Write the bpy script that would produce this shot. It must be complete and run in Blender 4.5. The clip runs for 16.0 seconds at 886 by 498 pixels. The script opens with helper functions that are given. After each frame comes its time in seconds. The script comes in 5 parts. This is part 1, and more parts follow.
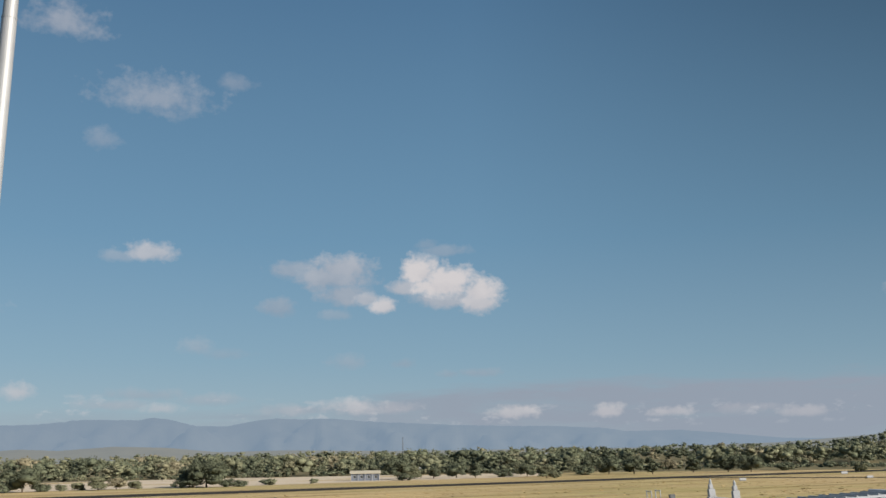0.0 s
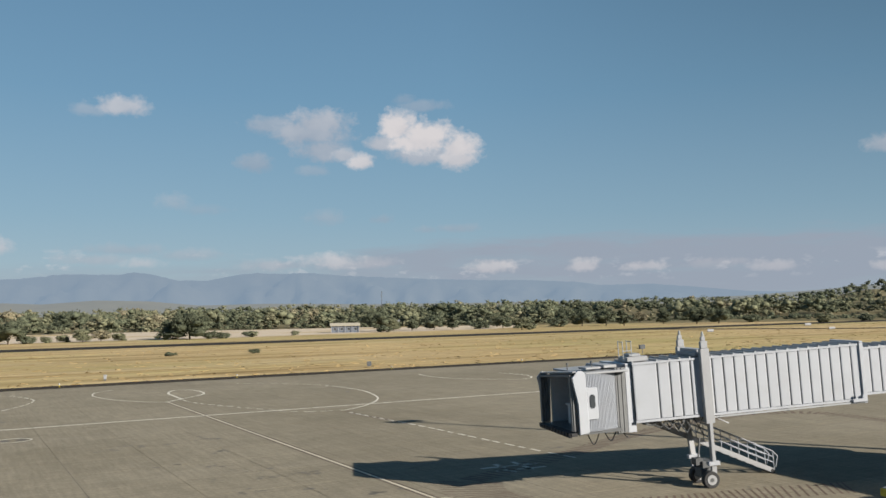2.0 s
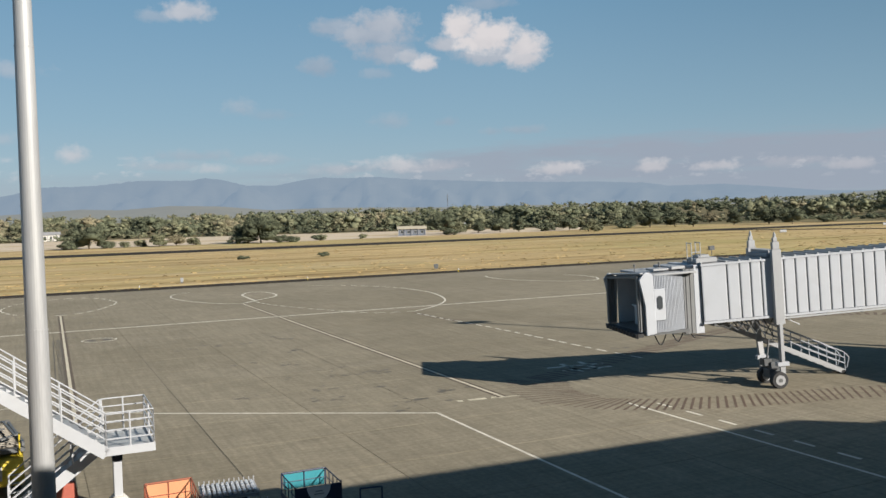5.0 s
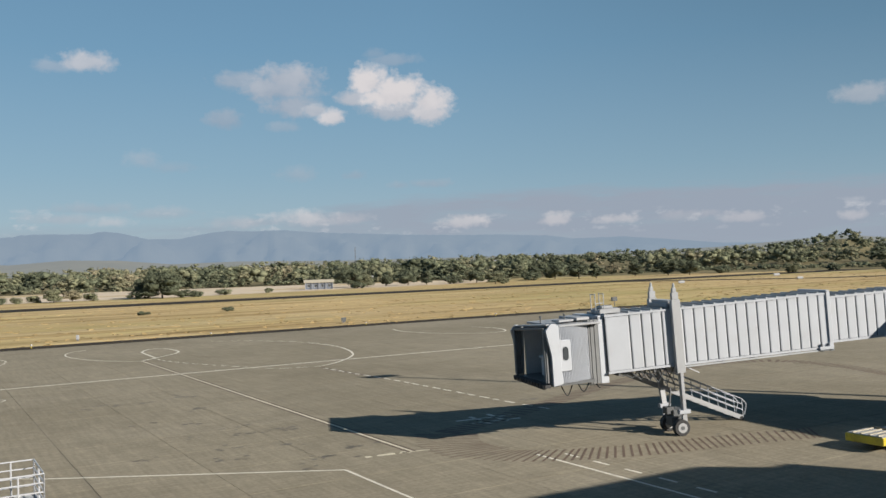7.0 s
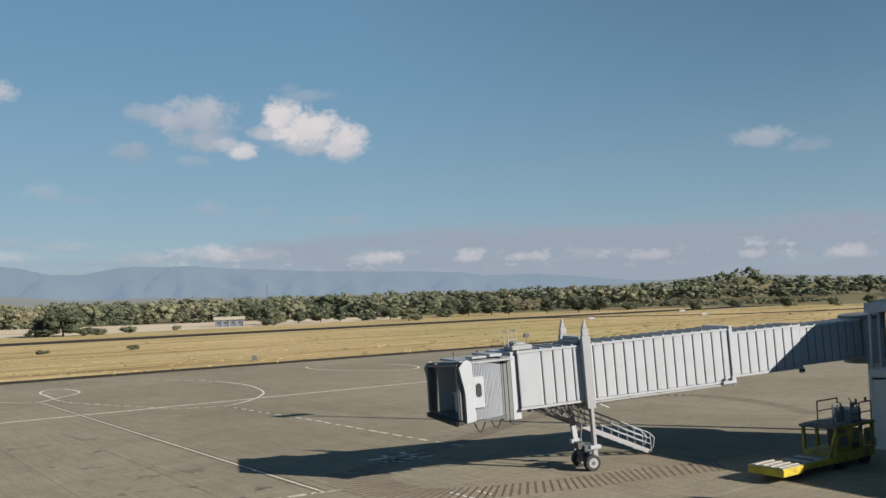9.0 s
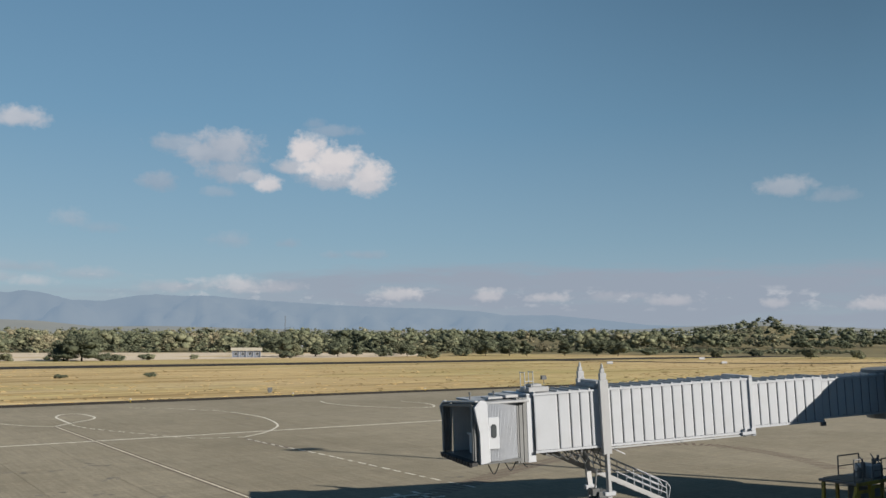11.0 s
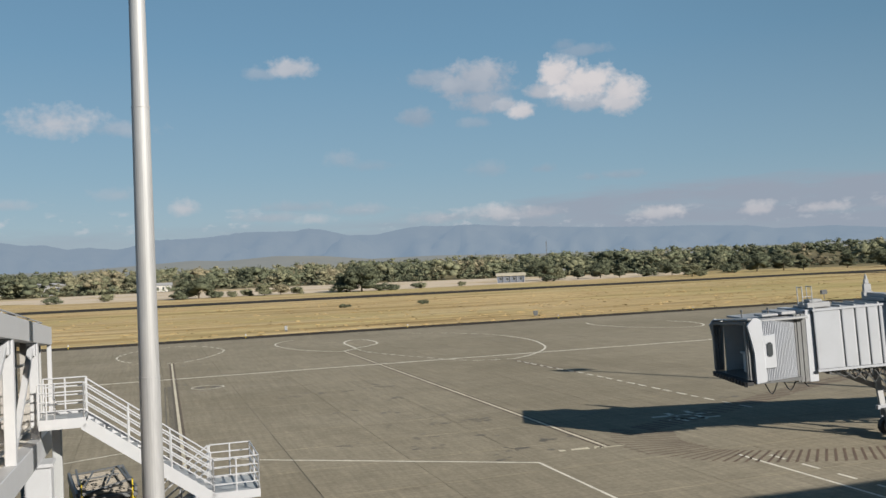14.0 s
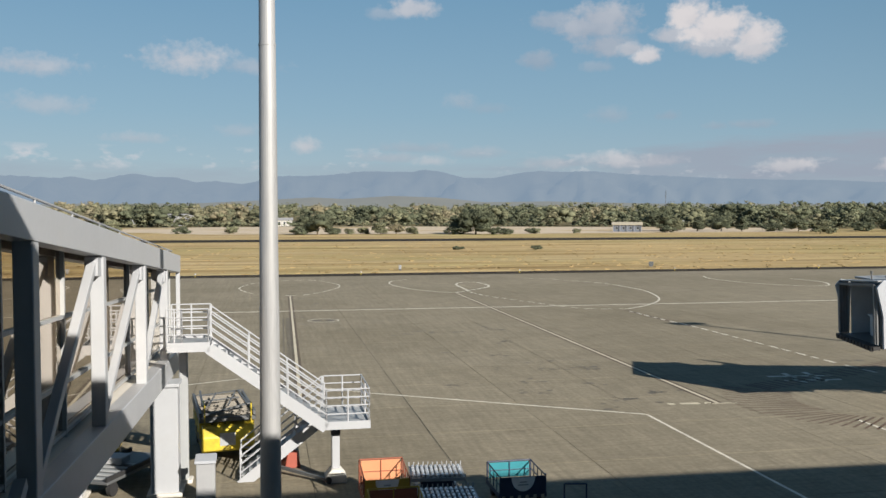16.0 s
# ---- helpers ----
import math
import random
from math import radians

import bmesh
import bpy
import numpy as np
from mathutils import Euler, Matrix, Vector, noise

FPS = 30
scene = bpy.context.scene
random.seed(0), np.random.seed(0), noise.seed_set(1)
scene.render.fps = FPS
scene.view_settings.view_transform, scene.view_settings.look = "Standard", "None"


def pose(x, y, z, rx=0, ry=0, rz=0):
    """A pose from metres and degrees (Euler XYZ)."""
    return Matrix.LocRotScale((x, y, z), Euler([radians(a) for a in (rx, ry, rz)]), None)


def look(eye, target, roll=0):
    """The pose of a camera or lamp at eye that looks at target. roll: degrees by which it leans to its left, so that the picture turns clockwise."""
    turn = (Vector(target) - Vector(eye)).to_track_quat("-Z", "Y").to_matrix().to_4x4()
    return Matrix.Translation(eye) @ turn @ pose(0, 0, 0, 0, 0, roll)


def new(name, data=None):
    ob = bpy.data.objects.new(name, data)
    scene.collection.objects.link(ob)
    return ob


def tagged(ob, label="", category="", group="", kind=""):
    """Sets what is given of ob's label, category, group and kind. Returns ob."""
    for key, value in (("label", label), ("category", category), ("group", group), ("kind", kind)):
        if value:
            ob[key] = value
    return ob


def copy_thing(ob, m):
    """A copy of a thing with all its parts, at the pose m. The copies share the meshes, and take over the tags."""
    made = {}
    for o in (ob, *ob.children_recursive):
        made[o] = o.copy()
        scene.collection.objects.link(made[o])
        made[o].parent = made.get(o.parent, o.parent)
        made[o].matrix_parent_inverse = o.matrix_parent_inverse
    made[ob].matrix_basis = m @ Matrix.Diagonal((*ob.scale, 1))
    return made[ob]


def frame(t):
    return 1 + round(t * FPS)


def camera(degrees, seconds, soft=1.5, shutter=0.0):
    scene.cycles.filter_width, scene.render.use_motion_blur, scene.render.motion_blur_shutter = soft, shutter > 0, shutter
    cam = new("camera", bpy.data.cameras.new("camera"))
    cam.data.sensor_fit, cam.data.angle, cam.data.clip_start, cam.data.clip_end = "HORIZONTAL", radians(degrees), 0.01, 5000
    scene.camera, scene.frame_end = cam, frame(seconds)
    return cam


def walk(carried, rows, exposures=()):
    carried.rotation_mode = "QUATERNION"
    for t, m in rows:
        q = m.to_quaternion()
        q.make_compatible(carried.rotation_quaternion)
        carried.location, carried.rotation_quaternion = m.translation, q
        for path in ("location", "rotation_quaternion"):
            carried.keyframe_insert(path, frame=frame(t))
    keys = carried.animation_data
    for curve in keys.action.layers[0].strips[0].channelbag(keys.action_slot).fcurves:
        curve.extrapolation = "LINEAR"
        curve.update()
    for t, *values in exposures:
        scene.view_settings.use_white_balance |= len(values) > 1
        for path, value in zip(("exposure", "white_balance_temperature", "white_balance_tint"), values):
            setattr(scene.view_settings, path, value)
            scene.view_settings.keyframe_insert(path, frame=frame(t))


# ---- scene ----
# ---- camera: turns by hand behind an upper-floor window, one place ----
cam = camera(52.77, 16.0)
EYE = (0.0, 0.0, 9.0)
PATH = [  # seconds, yaw, pitch, roll
    (0.0, -27.795, 13.095, 0.966),
    (0.5, -29.216, 13.829, 0.544),
    (1.0, -30.053, 11.561, 0.068),
    (1.5, -29.952, 7.157, 0.685),
    (2.0, -29.197, 3.860, 1.043),
    (2.5, -28.557, 1.969, 1.023),
    (3.0, -27.423, -1.554, 1.192),
    (3.5, -26.953, -3.339, 2.364),
    (3.7, -26.031, -3.032, 2.177),
    (5.8, -24.908, -1.456, 1.664),
    (6.0, -25.217, -1.025, 1.722),
    (6.5, -27.751, -0.391, 1.298),
    (7.0, -30.885, 0.947, 1.827),
    (7.5, -33.077, 2.014, 2.371),
    (8.0, -34.199, 2.102, 2.011),
    (8.5, -34.859, 1.964, 2.632),
    (9.0, -36.417, 3.126, 1.809),
    (9.2, -36.512, 3.224, 1.446),
    (11.3, -34.411, 6.357, -0.901),
    (11.5, -33.035, 6.559, -0.794),
    (12.0, -31.811, 6.097, -0.787),
    (12.5, -29.093, 4.758, -1.305),
    (13.0, -22.076, 2.953, 0.157),
    (13.5, -19.684, 1.999, 1.121),
    (14.0, -18.652, 0.946, 2.273),
    (14.5, -18.666, -1.441, 2.270),
    (15.0, -16.958, -2.194, 1.440),
    (15.5, -14.456, -3.187, 1.219),
    (16.0, -11.300, -2.500, -0.000),
]
walk(cam, [(t, pose(*EYE, 90 + pitch, roll, yaw)) for t, yaw, pitch, roll in PATH],
     [(0.0, .75), (1.0, .77), (2.0, .84), (3.0, .87), (6.0, .90), (7.5, .85), (9.0, .85), (11.5, .80), (13.5, .79), (14.5, .80), (15.5, .85), (16.0, .88)])

# ---- world, sun ----
SUN_AZ, SUN_EL = 149.8, 24.5      # degrees: clockwise from +y, above the horizon
sun_way = Vector((math.sin(radians(SUN_AZ)) * math.cos(radians(SUN_EL)), math.cos(radians(SUN_AZ)) * math.cos(radians(SUN_EL)), math.sin(radians(SUN_EL))))
sun_data = bpy.data.lights.new("sun", "SUN")
sun_data.energy, sun_data.angle, sun_data.color = 5.0, radians(0.5), (1.0, 0.93, 0.82)
sun = new("sun", sun_data)
sun.matrix_world = look((0, 0, 60), Vector((0, 0, 60)) - sun_way)

world = bpy.data.worlds.new("sky")
scene.world = world
world.use_nodes = True
wt = world.node_tree
wt.nodes.clear()


def wn(kind, **props):
    n = wt.nodes.new(kind)
    for key, value in props.items():
        setattr(n, key, value)
    return n


def wmath(op, a, b=None, c=None, clamp=False):
    n = wn("ShaderNodeMath", operation=op, use_clamp=clamp)
    for i, q in enumerate((a, b, c)):
        if q is None:
            continue
        if isinstance(q, (int, float)):
            n.inputs[i].default_value = q
        else:
            wt.links.new(q, n.inputs[i])
    return n.outputs[0]


def wmix(fac, a, b):
    n = wn("ShaderNodeMix", data_type="RGBA")
    for i, q in ((0, fac), (6, a), (7, b)):
        if isinstance(q, (int, float, tuple)):
            n.inputs[i].default_value = q if not isinstance(q, tuple) else (*q, 1)
        else:
            wt.links.new(q, n.inputs[i])
    return n.outputs[2]


sky = wn("ShaderNodeTexSky", sky_type="NISHITA", sun_disc=False, sun_elevation=radians(SUN_EL), sun_rotation=radians(SUN_AZ),
         altitude=50, air_density=1.0, dust_density=0.4, ozone_density=3.0)
way = wn("ShaderNodeTexCoord").outputs["Generated"]
sep = wn("ShaderNodeSeparateXYZ")
wt.links.new(way, sep.inputs[0])
AZ = wmath("MULTIPLY", wmath("ARCTAN2", wmath("MULTIPLY", sep.outputs[0], -1.0), sep.outputs[1]), 57.29578)
EL = wmath("MULTIPLY", wmath("ARCSINE", sep.outputs[2]), 57.29578)
flat = wn("ShaderNodeCombineXYZ")
wt.links.new(AZ, flat.inputs[0])
wt.links.new(EL, flat.inputs[1])


def wnoise(scale, detail, rough, sx=1.0, sy=1.0, off=0.0):
    mp = wn("ShaderNodeMapping")
    mp.inputs["Location"].default_value = (off, off * 0.7, off * 1.3)
    mp.inputs["Scale"].default_value = (sx, sy, 1)
    wt.links.new(flat.outputs[0], mp.inputs[0])
    n = wn("ShaderNodeTexNoise")
    n.inputs["Scale"].default_value, n.inputs["Detail"].default_value, n.inputs["Roughness"].default_value = scale, detail, rough
    wt.links.new(mp.outputs[0], n.inputs["Vector"])
    return n.outputs[0]


puff = wnoise(0.75, 3.0, 0.5, 1.0, 1.2)          # lumps of a degree and less
curl = wnoise(2.6, 4.0, 0.58, 1.0, 1.2, 5.0)
streak = wnoise(0.35, 6.0, 0.62, 0.45, 3.2, 3.0)
# heaped clouds: azimuth (left positive), elevation, half width, half height, solidity, whiteness
HEAPED = [(-26.5, 11.6, 1.7, 1.25, 1.25, 1.0), (-28.2, 10.8, 2.7, 1.6, 1.25, 1.0), (-30.4, 10.3, 1.75, 1.35, 1.2, .95), (-30.3, 9.6, 1.7, 1.1, 1.1, .8), (-28.3, 9.9, 2.9, 1.0, .85, .5),
          (-25.6, 10.6, 1.5, .65, .9, .55), (-24.15, 9.45, 1.15, .72, 1.1, .9), (-23.0, 9.9, 1.1, .6, .85, .6)]
# thin grey and rosy ones
THIN = [(-21.4, 11.8, 2.7, 1.1, .85, .45), (-20.9, 11.2, 3.1, 1.5, .8, .36), (-21.6, 10.2, 2.3, 1.2, .76, .32), (-18.5, 11.7, 2.4, .8, .6, .3), (-21.0, 8.9, 1.4, .45, .35, .3), (-17.4, 9.3, 1.3, .85, .55, .1),
        (-28.2, 12.95, 1.9, .55, .4, .3), (-27.0, 13.4, .9, .5, .3, .3), (-9.4, 12.5, 2.1, .85, .85, .75), (-7.6, 12.2, 1.5, .5, .4, .5), (-56.4, 9.0, 2.0, .85, .62, .45), (-59.2, 8.4, 1.6, .6, .35, .3)]
FAINT = [(-9.3, 21.9, 4.2, 1.7, .55, .5), (-3.4, 25.6, 2.9, 1.4, .6, .55), (-14.3, 23.2, 1.7, .7, .35, .4), (-6.1, 19.0, 1.2, 1.0, .35, .4), (4.4, 9.1, 3.4, 1.2, .85, .75), (1.0, 8.8, 2.6, .7, .5, .5), (13.4, 8.3, 3.6, .85, .7, .6),
         (12.6, 6.1, 3.4, .8, .5, .5), (-2.7, 4.0, 1.1, .75, .8, .7), (1.3, 4.9, 1.7, .6, .4, .45), (-12.6, 6.8, 1.2, .75, .42, .35), (-14.2, 6.4, 1.9, .5, .28, .1), (-21.9, 5.9, 1.7, .65, .4, .2)]
LOW = [(-25.4, 5.8, 1.1, .4, .4, .05), (-30.2, 5.15, 1.8, .38, .45, .05), (-28.3, 5.1, .8, .35, .4, .05), (7.6, 4.3, 2.4, .5, .5, .5), (-9.5, 3.9, 3.4, .5, .45, .15), (-8.0, 3.3, 3.0, .5, .55, .3), (-10.5, 3.1, 1.6, .45, .6, .7), (-22.3, 3.1, 2.7, .7, .8, .7),
       (-25.0, 3.0, 2.0, .5, .6, .4), (-18.3, 2.95, 2.4, .5, .55, .35), (-13.4, 3.6, 2.8, .5, .42, .2)]
PUFFS = [(-32.3, 2.65, 1.7, .65, .85, .75), (-38.2, 2.6, 1.4, .6, .85, .7), (-42, 2.45, 1.5, .45, .75, .7), (-49.5, 2.2, 1.7, .45, .65, .55), (-46, 2.5, 2.2, .5, .5, .3), (-61, 1.95, 1.5, .55, .75, .7), (-55.6, 2.1, .9, .4, .6, .7)]
cover, white = None, None
for kinds_of, edge, rag in ((HEAPED, 1.9, .72), (THIN, 1.7, .8), (FAINT, 1.15, 1.0), (LOW, 1.3, .9), (PUFFS, 1.7, 1.0)):
    for az, el, w, h, solid, bright in kinds_of:
        u = wmath("MULTIPLY", wmath("SUBTRACT", AZ, az), 1 / w)
        v = wmath("MULTIPLY", wmath("SUBTRACT", EL, el), 1 / h)
        v = wmath("ADD", v, wmath("MULTIPLY", wmath("MINIMUM", v, 0.0), 0.35))     # flatter undersides
        r2 = wmath("ADD", wmath("MULTIPLY", u, u), wmath("MULTIPLY", v, v))
        body = wmath("SUBTRACT", 1.0, wmath("SQRT", r2))
        body = wmath("ADD", body, wmath("ADD", wmath("MULTIPLY", wmath("SUBTRACT", puff, 0.50), 1.5 * rag), wmath("MULTIPLY", wmath("SUBTRACT", curl, 0.50), 0.85 * rag)))
        m = wmath("MULTIPLY", wmath("SMOOTH_MIN", wmath("MULTIPLY", wmath("MAXIMUM", body, 0.0), edge), 1.0, 0.35), solid * 0.8, clamp=True)
        tone = wmath("ADD", wmath("ADD", wmath("MULTIPLY", v, 0.2), wmath("MULTIPLY", wmath("SUBTRACT", puff, .5), 0.7)), bright, clamp=True)
        lit = wmath("MULTIPLY", m, tone)
        cover = m if cover is None else wmath("MAXIMUM", cover, m)
        white = lit if white is None else wmath("MAXIMUM", white, lit)
# the long bank over the hills, higher and thicker towards the right
side = wmath("MULTIPLY", wmath("ADD", AZ, 12.0), -1 / 18.0, clamp=True)
top = wmath("ADD", 3.0, wmath("MULTIPLY", side, 1.75))
depth = wmath("MULTIPLY", wmath("SUBTRACT", wmath("ADD", top, wmath("MULTIPLY", wmath("SUBTRACT", streak, .5), 2.0)), EL), 1.1, clamp=True)
bank = wmath("MULTIPLY", depth, wmath("ADD", 0.42, wmath("MULTIPLY", side, 0.5)))
bank = wmath("MULTIPLY", bank, wmath("MULTIPLY_ADD", wmath("SUBTRACT", streak, .5), 2.0, .92, clamp=True), clamp=True)
heaps = wmath("MULTIPLY_ADD", wmath("SUBTRACT", wnoise(0.22, 2.0, .5, 1.0, .4, 19.0), 0.5), .45, 0.0)
tops = wmath("MULTIPLY", wmath("SUBTRACT", wmath("ADD", wnoise(0.8, 5.0, .58, 0.8, 1.7, 11.0), heaps), 0.575), 6.0, clamp=True)
mid = wmath("MULTIPLY_ADD", side, -.75, 3.15)
band = wmath("SUBTRACT", 1.0, wmath("MULTIPLY", wmath("ABSOLUTE", wmath("SUBTRACT", EL, mid)), 1.25), clamp=True)
tops = wmath("MULTIPLY", tops, wmath("MULTIPLY", wmath("POWER", band, .6), 0.85))

hsv = wn("ShaderNodeHueSaturation")
hsv.inputs["Saturation"].default_value, hsv.inputs["Hue"].default_value = 0.92, 0.495
wt.links.new(sky.outputs[0], hsv.inputs["Color"])
blue = hsv.outputs[0]
scale = wn("ShaderNodeVectorMath", operation="SCALE")
wt.links.new(blue, scale.inputs[0])
scale.inputs["Scale"].default_value = 0.085
# the clear air's own gradient evens out the modelled sky
ramp = wn("ShaderNodeValToRGB")
wt.links.new(wmath("MULTIPLY", EL, 1 / 30.0, clamp=True), ramp.inputs[0])
ramp.color_ramp.elements[0].position, ramp.color_ramp.elements[0].color = 0.0, (.35, .45, .535, 1)
ramp.color_ramp.elements[1].position, ramp.color_ramp.elements[1].color = 1.0, (.080, .188, .328, 1)
for at, rgb in ((.2, (.24, .39, .51)), (.45, (.158, .318, .468))):
    ramp.color_ramp.elements.new(at).color = (*rgb, 1)
air = wmix(0.8, scale.outputs[0], ramp.outputs[0])
# darkest a quarter turn from the sun
dim = wn("ShaderNodeVectorMath", operation="SCALE")
wt.links.new(air, dim.inputs[0])
wt.links.new(wmath("SUBTRACT", 1.0, wmath("MULTIPLY", wmath("MULTIPLY", wmath("ADD", AZ, 30.0), -1 / 30.0, clamp=True), wmath("MULTIPLY", EL, 0.017, clamp=True))), dim.inputs["Scale"])
air = dim.outputs[0]
grey, bright = (0.345, 0.365, 0.43), (0.675, 0.645, 0.655)
colour = wmix(bank, air, (0.315, 0.36, 0.435))
colour = wmix(tops, colour, (0.60, 0.605, 0.64))
colour = wmix(cover, colour, wmix(wmath("DIVIDE", white, wmath("MAXIMUM", cover, 0.01), clamp=True), grey, bright))
bg = wn("ShaderNodeBackground")
wt.links.new(colour, bg.inputs[0])
bg.inputs[1].default_value = 0.565
wt.links.new(bg.outputs[0], wn("ShaderNodeOutputWorld").inputs[0])

# ---- materials ----
ALBEDO_SCALE = 0.87      # scales all base colours down to offset the raised exposure


def mat(name, colour, rough=0.6, metal=0.0, vary=0.12, scale=3.0, fine=40.0, bump=0.0, stain=0.0, stain_scale=0.4, stain_colour=(0.05, 0.045, 0.04),
        stretch=(1, 1, 1), per_object=0.0, per_island=0.0, coat=0.0, spec=0.5, lo=0.52, hi=0.78):
    m = bpy.data.materials.new(name)
    m.use_nodes = True
    t = m.node_tree
    b = t.nodes["Principled BSDF"]
    tc = t.nodes.new("ShaderNodeTexCoord")
    mp = t.nodes.new("ShaderNodeMapping")
    mp.inputs["Scale"].default_value = stretch
    geo = t.nodes.new("ShaderNodeNewGeometry")
    t.links.new(geo.outputs["Position"], mp.inputs[0])

    def nz(sc, det=4.0):
        n = t.nodes.new("ShaderNodeTexNoise")
        n.inputs["Scale"].default_value, n.inputs["Detail"].default_value, n.inputs["Roughness"].default_value = sc, det, 0.62
        t.links.new(mp.outputs[0], n.inputs["Vector"])
        return n.outputs[0]

    def mth(op, a, c):
        n = t.nodes.new("ShaderNodeMath")
        n.operation = op
        for i, q in enumerate((a, c)):
            if isinstance(q, (int, float)):
                n.inputs[i].default_value = q
            else:
                t.links.new(q, n.inputs[i])
        return n.outputs[0]

    big, small = nz(scale), nz(fine)
    f = mth("ADD", mth("MULTIPLY", big, 0.7), mth("MULTIPLY", small, 0.3))
    f = mth("ADD", mth("MULTIPLY", mth("SUBTRACT", f, 0.5), vary * 5), 1.0)
    if per_object:
        oi = t.nodes.new("ShaderNodeObjectInfo")
        f = mth("MULTIPLY", f, mth("ADD", mth("MULTIPLY", oi.outputs["Random"], 2 * per_object), 1 - per_object))
    if per_island:
        f = mth("MULTIPLY", f, mth("ADD", mth("MULTIPLY", geo.outputs["Random Per Island"], 2 * per_island), 1 - per_island))
    v = t.nodes.new("ShaderNodeVectorMath")
    v.operation = "SCALE"
    v.inputs[0].default_value = [c * ALBEDO_SCALE for c in colour]
    t.links.new(f, v.inputs["Scale"])
    out = v.outputs[0]
    if stain:
        ramp = t.nodes.new("ShaderNodeMapRange")
        ramp.inputs["From Min"].default_value, ramp.inputs["From Max"].default_value = lo, hi
        ramp.inputs["To Max"].default_value = stain
        t.links.new(nz(stain_scale, 6.0), ramp.inputs["Value"])
        mx = t.nodes.new("ShaderNodeMix")
        mx.data_type = "RGBA"
        t.links.new(ramp.outputs[0], mx.inputs[0])
        t.links.new(out, mx.inputs[6])
        mx.inputs[7].default_value = (*[c * ALBEDO_SCALE for c in stain_colour], 1)
        out = mx.outputs[2]
    t.links.new(out, b.inputs["Base Color"])
    b.inputs["Metallic"].default_value = metal
    b.inputs["Coat Weight"].default_value = coat
    b.inputs["Specular IOR Level"].default_value = spec
    r = mth("ADD", mth("MULTIPLY", mth("SUBTRACT", small, 0.5), 0.25), rough)
    t.links.new(r, b.inputs["Roughness"])
    if bump:
        bp = t.nodes.new("ShaderNodeBump")
        bp.inputs["Strength"].default_value, bp.inputs["Distance"].default_value = 0.6, bump
        t.links.new(small, bp.inputs["Height"])
        t.links.new(bp.outputs[0], b.inputs["Normal"])
    return m




def ground_mat(name, colours, layers, rough=0.9, per_object=0.0, per_island=0.0):
    """Weathered ground: colours blended by a wide noise, then lightened and darkened by layers of
    (scale, stretch x, stretch y, detail, strength, turn in degrees)."""
    m = bpy.data.materials.new(name)
    m.use_nodes = True
    t = m.node_tree
    b = t.nodes["Principled BSDF"]
    geo = t.nodes.new("ShaderNodeNewGeometry")

    def nz(scale, sx, sy, detail, turn=0.0):
        mp = t.nodes.new("ShaderNodeMapping")
        mp.vector_type = "POINT"
        mp.inputs["Rotation"].default_value = (0, 0, radians(turn))
        mp.inputs["Scale"].default_value = (sx, sy, 1)
        t.links.new(geo.outputs["Position"], mp.inputs[0])
        n = t.nodes.new("ShaderNodeTexNoise")
        n.inputs["Scale"].default_value, n.inputs["Detail"].default_value, n.inputs["Roughness"].default_value = scale, detail, 0.6
        t.links.new(mp.outputs[0], n.inputs["Vector"])
        return n.outputs[0]

    def mth(op, a, c, clamp=False):
        n = t.nodes.new("ShaderNodeMath")
        n.operation, n.use_clamp = op, clamp
        for i, q in enumerate((a, c)):
            if isinstance(q, (int, float)):
                n.inputs[i].default_value = q
            else:
                t.links.new(q, n.inputs[i])
        return n.outputs[0]

    out = None
    for k, (colour, scale, sx, sy, lo, hi) in enumerate(colours):
        if out is None:
            rgb = t.nodes.new("ShaderNodeRGB")
            rgb.outputs[0].default_value = (*[c * ALBEDO_SCALE for c in colour], 1)
            out = rgb.outputs[0]
            continue
        ramp = t.nodes.new("ShaderNodeMapRange")
        ramp.inputs["From Min"].default_value, ramp.inputs["From Max"].default_value = lo, hi
        t.links.new(nz(scale, sx, sy, 5.0), ramp.inputs["Value"])
        mx = t.nodes.new("ShaderNodeMix")
        mx.data_type = "RGBA"
        t.links.new(ramp.outputs[0], mx.inputs[0])
        t.links.new(out, mx.inputs[6])
        mx.inputs[7].default_value = (*[c * ALBEDO_SCALE for c in colour], 1)
        out = mx.outputs[2]
    f = 1.0
    for scale, sx, sy, detail, strength, turn in layers:
        f = mth("MULTIPLY", f, mth("ADD", mth("MULTIPLY", mth("SUBTRACT", nz(scale, sx, sy, detail, turn), 0.5), 2 * strength), 1.0))
    if per_object:
        oi = t.nodes.new("ShaderNodeObjectInfo")
        f = mth("MULTIPLY", f, mth("ADD", mth("MULTIPLY", oi.outputs["Random"], 2 * per_object), 1 - per_object))
    if per_island:
        f = mth("MULTIPLY", f, mth("ADD", mth("MULTIPLY", geo.outputs["Random Per Island"], 2 * per_island), 1 - per_island))
    v = t.nodes.new("ShaderNodeVectorMath")
    v.operation = "SCALE"
    t.links.new(out, v.inputs[0])
    t.links.new(f, v.inputs["Scale"])
    t.links.new(v.outputs[0], b.inputs["Base Color"])
    b.inputs["Roughness"].default_value = rough
    b.inputs["Specular IOR Level"].default_value = 0.2
    return m


